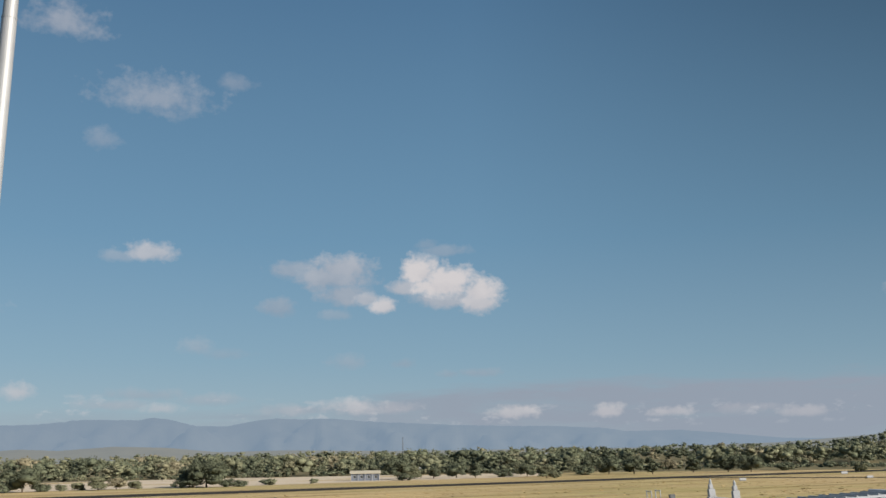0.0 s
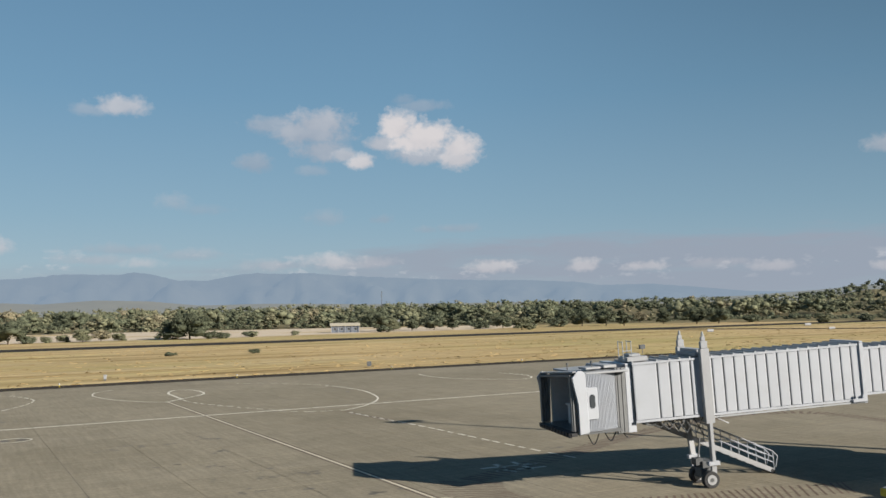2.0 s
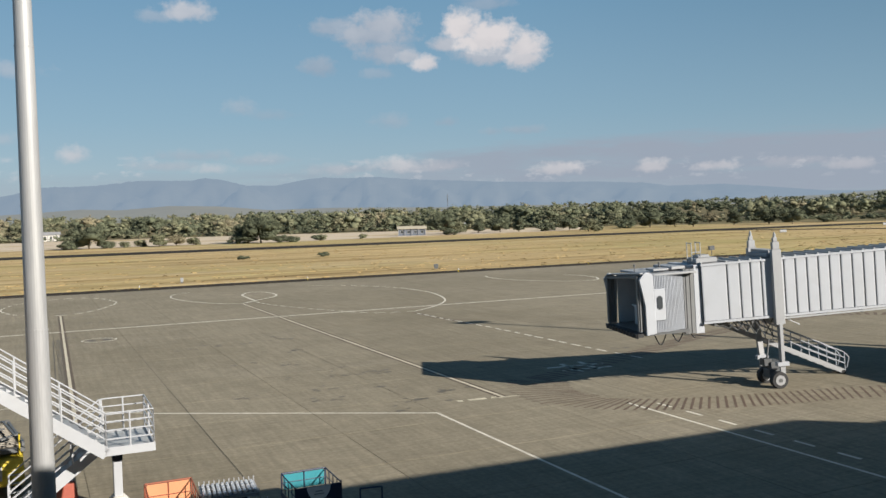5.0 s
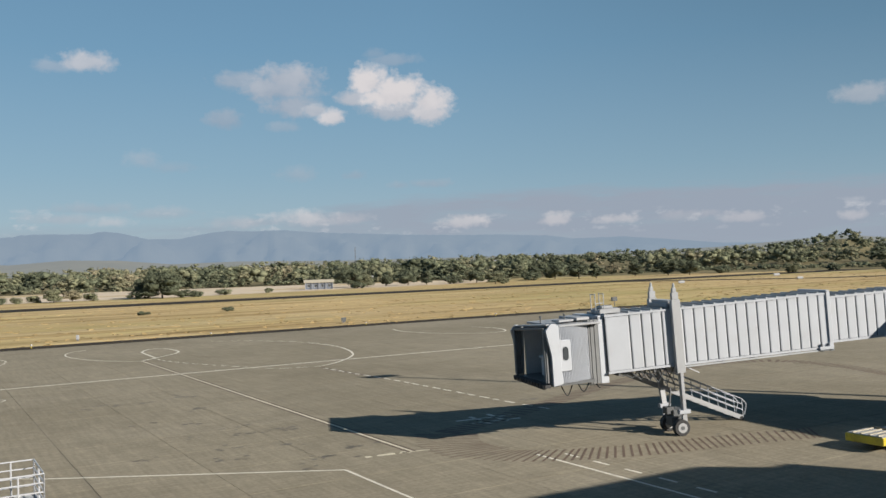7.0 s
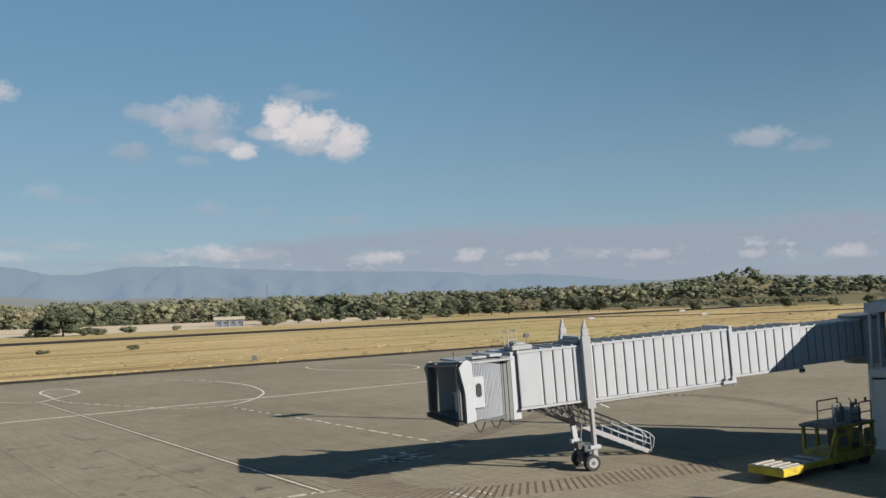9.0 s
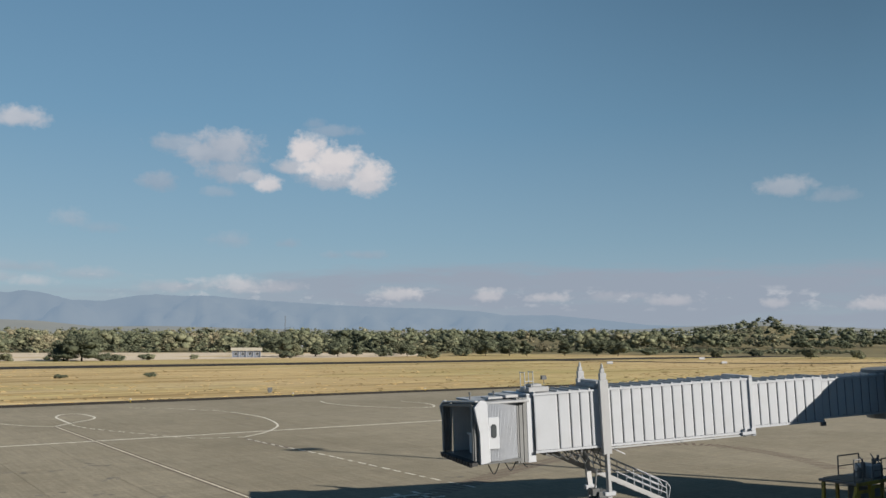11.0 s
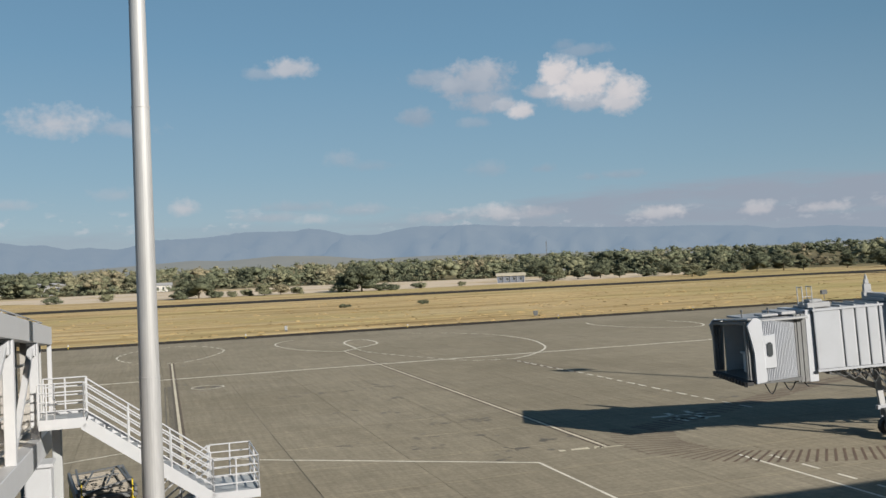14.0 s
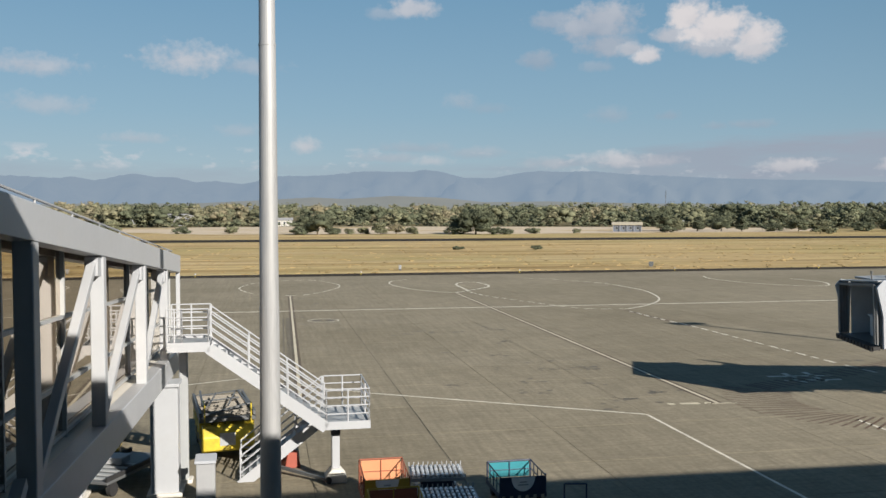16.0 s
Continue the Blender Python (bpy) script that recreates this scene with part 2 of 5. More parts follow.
SLAB_TONES = [((0.238, 0.209, 0.155), 0, 0, 0, 0, 0), ((0.204, 0.178, 0.129), .045, 1, 1, .42, .62), ((0.252, 0.222, 0.168), .11, .5, 1, .56, .72), ((0.125, 0.105, 0.078), .34, .7, 1.2, .64, .80)]
SLAB_LAYERS = [(.5, 1, 1, 5, .20, 0), (2.4, .22, 1.5, 4, .28, 18), (2.0, 2.2, .16, 4, .26, -8), (5.5, 1, 1, 3, .34, 0), (.9, 3.0, .10, 3, .18, 0)]
CONCRETE = ground_mat("apron concrete", SLAB_TONES, SLAB_LAYERS, per_object=.035)
CONCRETE_FAR = ground_mat("far apron concrete", SLAB_TONES, SLAB_LAYERS, per_island=.035)
JOINT = mat("joint filler", (0.125, 0.108, 0.082), 0.9)
SEALANT = mat("dark joint sealant", (0.12, 0.104, 0.079), 0.9)
BORDER = mat("worn black line border", (0.105, 0.078, 0.055), 0.85, vary=.25, scale=.8, fine=6)
ASPHALT = mat("asphalt", (0.036, 0.031, 0.026), 0.95, vary=0.2, scale=0.2, fine=2, spec=.1)
GRASS = ground_mat("dry grass", [((0.455, 0.34, 0.17), 0, 0, 0, 0, 0), ((0.36, 0.30, 0.125), .018, .5, 1.0, .46, .62), ((0.50, 0.395, 0.235), .05, .16, 1.0, .54, .70), ((0.25, 0.172, 0.068), .10, .10, 1.15, .50, .66), ((0.30, 0.205, 0.085), .5, .06, 1.3, .55, .68)],
                   [(.25, .07, 1.2, 5, .62, 0), (.9, .12, 1.3, 4, .45, 1), (2.2, .4, 1, 3, .25, 0)], .95)
BLADE = mat("dry grass blades", (0.30, 0.215, 0.095), 0.9, vary=0.2, scale=0.1, fine=2, per_island=0.12)
SAND = ground_mat("bare pale soil", [((0.54, 0.45, 0.345), 0, 0, 0, 0, 0), ((0.40, 0.30, 0.15), .03, .5, 1, .54, .62), ((0.27, 0.22, 0.10), .06, .5, 1.2, .63, .72)], [(.15, .5, 1, 5, .22, 0), (.8, .6, 1, 4, .22, 0)], .95)
PAINT_WHITE = mat("white ground paint", (0.64, 0.605, 0.52), 0.75, vary=0.2, scale=1.2, fine=9, stain=0.5, stain_scale=1.5, stain_colour=(0.25, 0.22, 0.18))
PAINT_YELLOW = mat("yellow ground paint", (0.56, 0.51, 0.39), 0.75, vary=0.2, scale=1.2, fine=9, stain=0.4, stain_scale=1.5, stain_colour=(0.22, 0.19, 0.12))
PAINT_RED = mat("faded red ground paint", (0.112, 0.074, 0.052), 0.8, vary=0.2, scale=1.2, fine=9, stain=0.5, stain_scale=1.0, stain_colour=(0.15, 0.12, 0.09))
OIL = mat("oil stain", (0.11, 0.096, 0.074), 0.7, vary=0.2, scale=1.5, fine=9)
WHITE = mat("white painted steel", (0.40, 0.42, 0.46), 0.45, vary=0.05, scale=0.8, fine=9, stain=0.22, stain_scale=0.9, stain_colour=(0.29, 0.28, 0.265))
BRIGHT = mat("fresh white painted steel", (0.395, 0.41, 0.44), 0.45, vary=0.05, scale=0.8, fine=9, stain=0.25, stain_scale=0.9, stain_colour=(0.36, 0.35, 0.33))
OFFWHITE = mat("weathered white steel", (0.325, 0.333, 0.35), 0.5, vary=0.07, scale=0.8, fine=9, stain=0.3, stain_scale=1.2, stain_colour=(0.28, 0.265, 0.24))
GREY = mat("grey painted steel", (0.34, 0.355, 0.37), 0.5, vary=0.08, scale=1.0, fine=10)
DARKGREY = mat("dark grey steel", (0.10, 0.105, 0.11), 0.5, vary=0.1, scale=2, fine=14)
RUBBER = mat("black rubber", (0.022, 0.022, 0.024), 0.7, vary=0.15, scale=4, fine=30)
BELLOWS = mat("grey canopy fabric", (0.17, 0.175, 0.18), 0.8, vary=0.15, scale=2, fine=14)
CABIN = mat("cab lining", (0.50, 0.525, 0.55), 0.6, vary=0.1, scale=1.5, fine=10)
GALV = mat("galvanised steel", (0.33, 0.335, 0.345), 0.55, 0.25, vary=0.2, scale=1.2, fine=22, stain=0.5, stain_scale=2.5, stain_colour=(0.44, 0.44, 0.43), stretch=(1, 1, .12))
YELLOW = mat("yellow machine paint", (0.60, 0.46, 0.03), 0.5, vary=0.12, scale=1.5, fine=12, stain=0.6, stain_scale=1.6, lo=.42, hi=.66, stain_colour=(0.15, 0.115, 0.035))
# darker copy of YELLOW: the walkway's shade on the loader's rear, put into colour
YELLOW_SHADED = mat("stained yellow paint darkened as shade", (0.34, 0.26, 0.03), 0.55, vary=0.15, scale=1.5, fine=12, stain=0.8, stain_scale=1.3, lo=.42, hi=.66, stain_colour=(0.10, 0.08, 0.03))
ORANGE = mat("orange tarpaulin", (0.62, 0.26, 0.13), 0.65, vary=0.07, scale=2, fine=12)
OCHRE = mat("ochre painted steel", (0.42, 0.27, 0.03), 0.6, vary=0.1, scale=2, fine=12)
RUST = mat("red brown tarpaulin", (0.26, 0.075, 0.04), 0.65, vary=0.1, scale=2, fine=12)
TEAL = mat("teal tarpaulin", (0.02, 0.21, 0.26), 0.6, vary=0.08, scale=2, fine=12)
NAVY = mat("navy painted steel", (0.022, 0.035, 0.075), 0.55, vary=0.1, scale=2, fine=12)
BOARD = mat("worn cart deck", (0.40, 0.36, 0.28), 0.8, vary=0.15, scale=2, fine=14)
ALU = mat("bare aluminium", (0.66, 0.68, 0.72), 0.4, 0.5, vary=0.1, scale=3, fine=20)
WALL = mat("pale render", (0.62, 0.60, 0.56), 0.8, vary=0.07, scale=0.7, fine=10, stain=0.2, stain_scale=0.6, stain_colour=(0.40, 0.37, 0.33))
ROOFING = mat("grey roofing", (0.30, 0.30, 0.31), 0.6, vary=0.1, scale=0.7, fine=8)
BARK = mat("bark", (0.11, 0.085, 0.06), 0.9, vary=0.2, scale=2, fine=14)
SCRUB = mat("scrubby slope", (0.16, 0.14, 0.08), 0.95, vary=0.3, scale=0.03, fine=.3, stain=.6, stain_scale=.05, stain_colour=(0.30, 0.23, 0.12), spec=.1)
LEAF = mat("dark green leaves", (0.092, 0.103, 0.068), 0.9, vary=0.35, scale=0.07, fine=1, per_island=0.14, spec=.1)
LEAF_GREEN = mat("green leaves", (0.122, 0.133, 0.086), 0.9, vary=0.35, scale=0.07, fine=1, per_island=0.14, spec=.1)
LEAF_OLIVE = mat("olive leaves", (0.158, 0.162, 0.103), 0.9, vary=0.35, scale=0.07, fine=1, per_island=0.14, spec=.1)
LEAF_PALE = mat("pale olive leaves", (0.190, 0.182, 0.118), 0.9, vary=0.3, scale=0.07, fine=1, per_island=0.14, spec=.1)
LEAF_DRY = mat("dry yellowing leaves", (0.218, 0.194, 0.130), 0.9, vary=0.3, scale=0.07, fine=1, per_island=0.14, spec=.1)
CONE = mat("faded red plastic", (0.30, 0.075, 0.05), 0.5, vary=.15)
MARK = mat("bright white paint", (0.85, 0.85, 0.83), 0.6)
# dark because it paints the shaded inside of an open house
BLUE = mat("dark blue wall for a shaded inside", (0.13, 0.15, 0.19), 0.8)


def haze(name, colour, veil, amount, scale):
    """A far slope: its own colour, with air-scattered light painted in as emission."""
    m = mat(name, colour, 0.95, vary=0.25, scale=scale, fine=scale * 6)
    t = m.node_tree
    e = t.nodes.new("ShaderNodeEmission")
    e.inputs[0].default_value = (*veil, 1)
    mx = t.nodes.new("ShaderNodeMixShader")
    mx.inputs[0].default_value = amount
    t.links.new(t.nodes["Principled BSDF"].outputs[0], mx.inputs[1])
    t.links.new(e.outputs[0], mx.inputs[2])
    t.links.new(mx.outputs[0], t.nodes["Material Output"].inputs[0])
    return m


# the second colour is the haze glow painted over the slopes
MOUNTAIN = haze("far mountain with haze glow", (0.14, 0.13, 0.10), (0.146, 0.196, 0.256), 0.83, 0.004)
FOOTHILL = haze("far foothill with haze glow", (0.16, 0.13, 0.07), (0.165, 0.195, 0.217), 0.55, 0.012)


def glass(name, colour, rough, trans):
    m = bpy.data.materials.new(name)
    m.use_nodes = True
    b = m.node_tree.nodes["Principled BSDF"]
    b.inputs["Base Color"].default_value = (*colour, 1)
    b.inputs["Roughness"].default_value = rough
    b.inputs["Transmission Weight"].default_value = trans
    b.inputs["IOR"].default_value = 1.5
    return m


GLASS_BROWN = glass("brown reflective glass", (0.60, 0.50, 0.385), 0.02, 0.0)
GLASS_BROWN.node_tree.nodes["Principled BSDF"].inputs["Metallic"].default_value = 0.95
GLASS_DARK = glass("dark window glass", (0.05, 0.055, 0.06), 0.05, 0.0)

# ---- helpers for building ----


def bx(bm, x0, x1, y0, y1, z0, z1):
    vs = [bm.verts.new((x, y, z)) for x in (x0, x1) for y in (y0, y1) for z in (z0, z1)]
    for a in ((0, 1, 3, 2), (4, 6, 7, 5), (0, 4, 5, 1), (2, 3, 7, 6), (0, 2, 6, 4), (1, 5, 7, 3)):
        bm.faces.new([vs[i] for i in a])


def rod(bm, p, q, r, seg=8, r2=None):
    p, q = Vector(p), Vector(q)
    d = q - p
    if d.length < 1e-6:
        return
    m = Matrix.Translation((p + q) / 2) @ d.to_track_quat("Z", "Y").to_matrix().to_4x4()
    bmesh.ops.create_cone(bm, cap_ends=True, segments=seg, radius1=r, radius2=r if r2 is None else r2, depth=d.length, matrix=m)


def bar(bm, p, q, w, h):
    """A square-edged bar from p to q, w wide sideways and h high."""
    p, q = Vector(p), Vector(q)
    d = (q - p).normalized()
    s = d.cross(Vector((0, 0, 1)))
    s = s.normalized() if s.length > 1e-4 else Vector((0, 1, 0))
    u = s.cross(d)
    vs = [bm.verts.new(c + s * a * w / 2 + u * b * h / 2) for c in (p, q) for a, b in ((-1, -1), (1, -1), (1, 1), (-1, 1))]
    for a in ((3, 2, 1, 0), (4, 5, 6, 7), (0, 1, 5, 4), (1, 2, 6, 5), (2, 3, 7, 6), (3, 0, 4, 7)):
        bm.faces.new([vs[i] for i in a])


def prism(bm, pts, a, b, axis="y"):
    """A polygon of (u, z) points pulled from a to b along an axis."""
    def at(u, z, c):
        return (u, c, z) if axis == "y" else (c, u, z) if axis == "x" else (u, z, c)
    lo = [bm.verts.new(at(u, z, a)) for u, z in pts]
    hi = [bm.verts.new(at(u, z, b)) for u, z in pts]
    n = len(pts)
    bm.faces.new(lo)
    bm.faces.new(hi[::-1])
    for i in range(n):
        bm.faces.new((lo[i], lo[(i + 1) % n], hi[(i + 1) % n], hi[i]))


def mesh_of(bm, name, material, bevel=0.0):
    if bevel:
        bmesh.ops.bevel(bm, geom=list(bm.edges), offset=bevel, segments=1, affect="EDGES", clamp_overlap=True)
    bmesh.ops.recalc_face_normals(bm, faces=list(bm.faces))
    me = bpy.data.meshes.new(name)
    bm.to_mesh(me)
    bm.free()
    me.materials.append(material)
    return me


def part(name, bm, material, parent=None, label="", bevel=0.0, smooth=False):
    me = mesh_of(bm, name, material, bevel)
    if smooth:
        me.polygons.foreach_set("use_smooth", [True] * len(me.polygons))
    ob = new(name, me)
    ob.parent = parent
    if label:
        ob["label"] = label
    return ob


def thing(name, m, label, category, group=""):
    ob = new(name)
    ob.matrix_world = m
    return tagged(ob, label, category, group)


def BM():
    return bmesh.new()


def box_part(name, dims, material, parent, label="", bevel=0.0):
    bm = BM()
    bx(bm, *dims)
    return part(name, bm, material, parent, label, bevel)


def structure(name, bm, material, label="", category="", bevel=0.0):
    return tagged(part(name, bm, material, None, "", bevel), label, category, "", "structure")


def spline(points, step=0.6, closed=False):
    """Points at even steps along a smooth curve through the given ones."""
    p = [Vector((*q, 0)) for q in points]
    n = len(p)
    out = []
    for i in range(n if closed else n - 1):
        a, b, c, d = (p[(i + k - 1) % n] if closed else p[min(max(i + k - 1, 0), n - 1)] for k in range(4))
        cnt = max(2, int((c - b).length / step))
        for j in range(cnt):
            t = j / cnt
            out.append(0.5 * ((2 * b) + (c - a) * t + (2 * a - 5 * b + 4 * c - d) * t * t + (3 * b - a - 3 * c + d) * t ** 3))
    out.append(p[0] if closed else p[-1])
    return out


def painted_line(bm, pts, width, dash=0.0, gap=0.0, z=0.004):
    run, prev = 0.0, None
    for a, b in zip(pts, pts[1:]):
        d = b - a
        if d.length < 1e-6:
            continue
        if not dash or run % (dash + gap) < dash:
            s = Vector((-d.y, d.x, 0)).normalized() * width / 2
            bm.faces.new([bm.verts.new((q.x, q.y, z)) for q in (a - s, b - s, b + s, a + s)])
        run += d.length


def line_pts(a, b, step=0.5):
    a, b = Vector((*a, 0)), Vector((*b, 0))
    n = max(1, round((b - a).length / step))
    return [a.lerp(b, i / n) for i in range(n + 1)]

# ---- ground ----
bm = BM()
rings = [0, 60, 150, 300, 500, 800, 1300, 2200, 3400, 4900]
seg = 96
prev = [bm.verts.new((0, 0, -0.06))]
for r in rings[1:]:
    cur = [bm.verts.new((r * math.cos(2 * math.pi * i / seg), r * math.sin(2 * math.pi * i / seg), -0.06)) for i in range(seg)]
    for i in range(seg):
        j = (i + 1) % seg
        bm.faces.new((prev[0], cur[i], cur[j]) if len(prev) == 1 else (prev[i], cur[i], cur[j], prev[j]))
    prev = cur
structure("ground", bm, GRASS, "dry golden grass field reaching to the hills", "ground")

bm = BM()
bx(bm, -220, 260, -60, 121.5, -0.058, -0.014)
apron = structure("apron", bm, JOINT, "worn concrete aircraft apron of large slabs", "apron")
bm = BM()
bx(bm, -400, 600, 121.5, 123.3, -0.058, -0.010)
bx(bm, -400, 600, 124.0, 126.6, -0.058, -0.012)
structure("apron_shoulder", bm, ASPHALT, "dark asphalt shoulder along the apron edge", "pavement")
bm = BM()
for x0, x1 in ((-900, 1500),):
    bm.faces.new([bm.verts.new(p) for p in ((x0, 256, -0.03), (x1, 256, -0.03), (x1, 277, -0.03), (x0, 277, -0.03))])
structure("runway", bm, ASPHALT, "dark asphalt runway across the dry grass", "runway")
bm = BM()
edge = spline([(232, 262), (246, 243), (258, 222), (268, 203), (286, 190), (320, 180), (400, 172), (560, 168)], 4)
for a, b in zip(edge, edge[1:]):
    s = Vector((-(b - a).y, (b - a).x, 0)).normalized() * 5
    bm.faces.new([bm.verts.new((q.x, q.y, -0.024)) for q in (a - s, b - s, b + s, a + s)])
structure("taxiway", bm, ASPHALT, "dark asphalt taxiway curving off the runway", "taxiway")
# bare soil beyond the runway, an uneven patch
bm = BM()
ring = []
for i in range(60):
    a = 2 * math.pi * i / 60
    k = 1 + 0.22 * noise.noise((math.cos(a) * 2, math.sin(a) * 2, 4.0))
    ring.append(bm.verts.new((95 + 190 * k * math.cos(a), 415 + 88 * k * math.sin(a), -0.03)))
bm.faces.new(ring)
structure("soil_patch", bm, SAND, "bare pale soil field before the trees", "ground")

# painted lines


def marking(name, label, material, lines):
    bm = BM()
    for pts, width, dash, gap in lines:
        painted_line(bm, pts, width, dash, gap)
    structure(name, bm, material, label, "ground marking")


marking("taxilane_line", "white painted taxilane line on the apron", PAINT_WHITE, [(line_pts((-90, 81.8), (180, 77.5), 5), 0.34, 0, 0)])
marking("lead_in_line", "faded yellow lead-in line to the aircraft stand", PAINT_YELLOW, [(line_pts((20.35, 94.5), (20.68, 38.0), 3), 0.17, 0, 0)])
marking("lead_in_loop", "white curved turning loop at the lead-in line", PAINT_WHITE, [
    (spline([(20.4, 94.9), (22.6, 97.6), (25.2, 100.6), (26.2, 103.5), (25.8, 108.0), (24.2, 108.6), (22.7, 105.5), (22.4, 101.0), (22.3, 97.0)], 0.6), 0.24, 0, 0),
    (spline([(20.3, 94.6), (18.0, 97.2), (15.9, 101.7), (14.9, 107.5), (15.8, 111.8), (18.0, 114.2)], 0.6), 0.17, 0, 0)])
marking("dashed_lead_in", "dashed white lead-in curve for the next stand", PAINT_WHITE, [
    (spline([(33.2, 43.5), (32.9, 48.4), (32.5, 63.4), (32.1, 67.8), (31.8, 75.0)], 0.3), 0.19, 0.9, 0.6),
    (spline([(41.4, 100.1), (40.6, 104), (39.3, 106.3), (36.8, 110.8), (33, 113.5)], 0.3), 0.2, 1.2, 0.6),
    (spline([(22.0, 97.1), (22.4, 92.5), (23.5, 88.6), (25.8, 82.9), (28.4, 77.6), (32.3, 76.2)], 0.3), 0.18, 0.9, 0.6)])
marking("turning_bend", "broad white bend of the turning curve", PAINT_WHITE, [(spline([(32.3, 76.2), (35.6, 79.0), (39.2, 84.2), (41.4, 91.9), (41.6, 97), (41.4, 100.1)], 0.5), 0.2, 0, 0)])
marking("turning_circle", "dashed white turning circle on the apron", PAINT_WHITE, [
    (spline([(-2.9, 105), (-2.2, 100.5), (-.9, 97.8), (1.5, 95.6), (3.9, 95.4), (6.7, 99.6), (8.7, 106), (7.6, 112.3), (5.7, 115.2), (3.3, 115.6), (.2, 114), (-2.0, 110)], 0.3, True), 0.21, 1.2, 0.7)])
marking("turning_loop", "white turning loop near the taxilane", PAINT_WHITE, [(spline([(58.5, 112), (57.4, 107.5), (58.6, 101), (62, 96), (65.2, 95), (67.6, 97.6), (68.6, 102), (67.8, 106)], 0.6), 0.22, 0, 0)])
marking("stand_line", "white painted stand boundary line", PAINT_WHITE, [
    (line_pts((-9, 45.1), (-1.3, 48.5), 3), 0.13, 0, 0), (line_pts((-1.3, 48.5), (5.1, 43.4), 3), 0.13, 0, 0), (line_pts((5.1, 43.4), (16.45, 36.5), 3), 0.15, 0, 0), (line_pts((16.45, 36.5), (16.65, 8), 3), 0.13, 0, 0)])
marking("stop_bar", "faded yellow stop bar at the stand", PAINT_YELLOW, [(line_pts((18.3, 38.25), (20.4, 38.1), .3), 0.34, 0.3, 0.1), (line_pts((20.0, 38.0), (21.6, 37.9), 1), 0.14, 0, 0)])
marking("service_line", "white service road line on the apron", PAINT_WHITE, [(line_pts((24.9, 33.8), (25.2, 8), 3), 0.15, 0, 0), (line_pts((26.0, 33.0), (26.4, 8), 0.5), 0.16, 1.0, 1.0)])
marking("stand_edge_line", "yellow stand line with dark cross bars", PAINT_YELLOW, [(line_pts((2.57, 94.4), (1.55, 40), 3), 0.17, 0, 0)])
marking("stand_edge_bars", "row of dark bars along a stand line", OIL, [(line_pts((1.85, 75), (1.2, 40), 0.3), 0.4, 0.3, 0.3), (line_pts((1.45, 75), (.85, 40), 5), 0.07, 0, 0)])
bm = BM()
for pts, w in ((line_pts((20.35, 94.5), (20.68, 38.0), 3), .52), (line_pts((2.57, 94.4), (1.55, 40), 3), .5), (spline([(32.5, 63.4), (32.1, 67.8), (31.8, 75.0)], 1), .4)):
    painted_line(bm, pts, w, z=.0022)
structure("line_border", bm, BORDER, "worn black border under the stand lines", "ground marking")
bm = BM()
painted_line(bm, line_pts((6.5, 62), (6.45, 22), 2), .04, z=.003)
painted_line(bm, line_pts((6.5, 45.05), (-6, 45.05), 2), .03, z=.003)
structure("sealed_joint", bm, SEALANT, "dark sealed joint between the concrete slabs", "joint")
bm = BM()
for cx, cy in ((4.1, 73.0), (5.2, 73.0)):
    for rad in (0.28,):
        bm.faces.new([bm.verts.new((cx + rad * 1.4 * math.cos(a * math.pi / 8), cy + rad * 1.8 * math.sin(a * math.pi / 8), 0.004)) for a in range(16)])
structure("stand_number", bm, OIL, "dark painted stand marks ringed on the apron", "ground marking")
marking("stand_number_ring", "pale ring painted round the stand marks", PAINT_WHITE, [(spline([(3.4, 73), (4.1, 74), (5.2, 74), (5.9, 73), (5.2, 72), (4.1, 72)], .3, True), .12, 0, 0)])
# hatched keep-clear band round the boarding bridge
bm = BM()
path = spline([(24.1, 40.6), (22.9, 37.5), (23.6, 34.6), (26, 32.7), (30, 31.2), (34.5, 30.2), (38.8, 28.9)], 0.38)
for k, p in enumerate(path[:-1]):
    d = (path[k + 1] - p).normalized()
    s = Vector((-d.y, d.x, 0)) * (1.2 if k > 12 else 1.6)
    w = d * 0.065
    lean = d * 0.5
    bm.faces.new([bm.verts.new((q.x, q.y, 0.004)) for q in (p - s - w - lean, p - s + w - lean, p + s + w + lean, p + s - w + lean)])
path = spline([(24.5, 41), (32.7, 44.4), (43.2, 49.2), (52, 51.5), (58.2, 52.3), (62.5, 49.5), (62.4, 44), (60.5, 39), (58.5, 35.5)], 0.6)
for k, p in enumerate(path[:-1]):
    d = (path[k + 1] - p).normalized()
    s = Vector((-d.y, d.x, 0)) * 0.8
    w = d * 0.14
    bm.faces.new([bm.verts.new((q.x, q.y, 0.004)) for q in (p - s - w, p - s + w, p + s + w, p + s - w)])
structure("hatched_band", bm, PAINT_RED, "faded red hatched band round the bridge sweep", "ground marking")
# white arrow-like mark in the bridge's shade
bm = BM()
for a, b, w in (((26.6, 43.6), (30.2, 43.2), .28), ((26.9, 42.4), (30.0, 42.1), .28), ((28.0, 44.3), (27.6, 41.6), .3), ((29.3, 44.4), (28.9, 41.8), .3)):
    painted_line(bm, line_pts(a, b, 4), w)
structure("stand_symbol", bm, PAINT_WHITE, "white painted symbol on the apron", "ground marking")
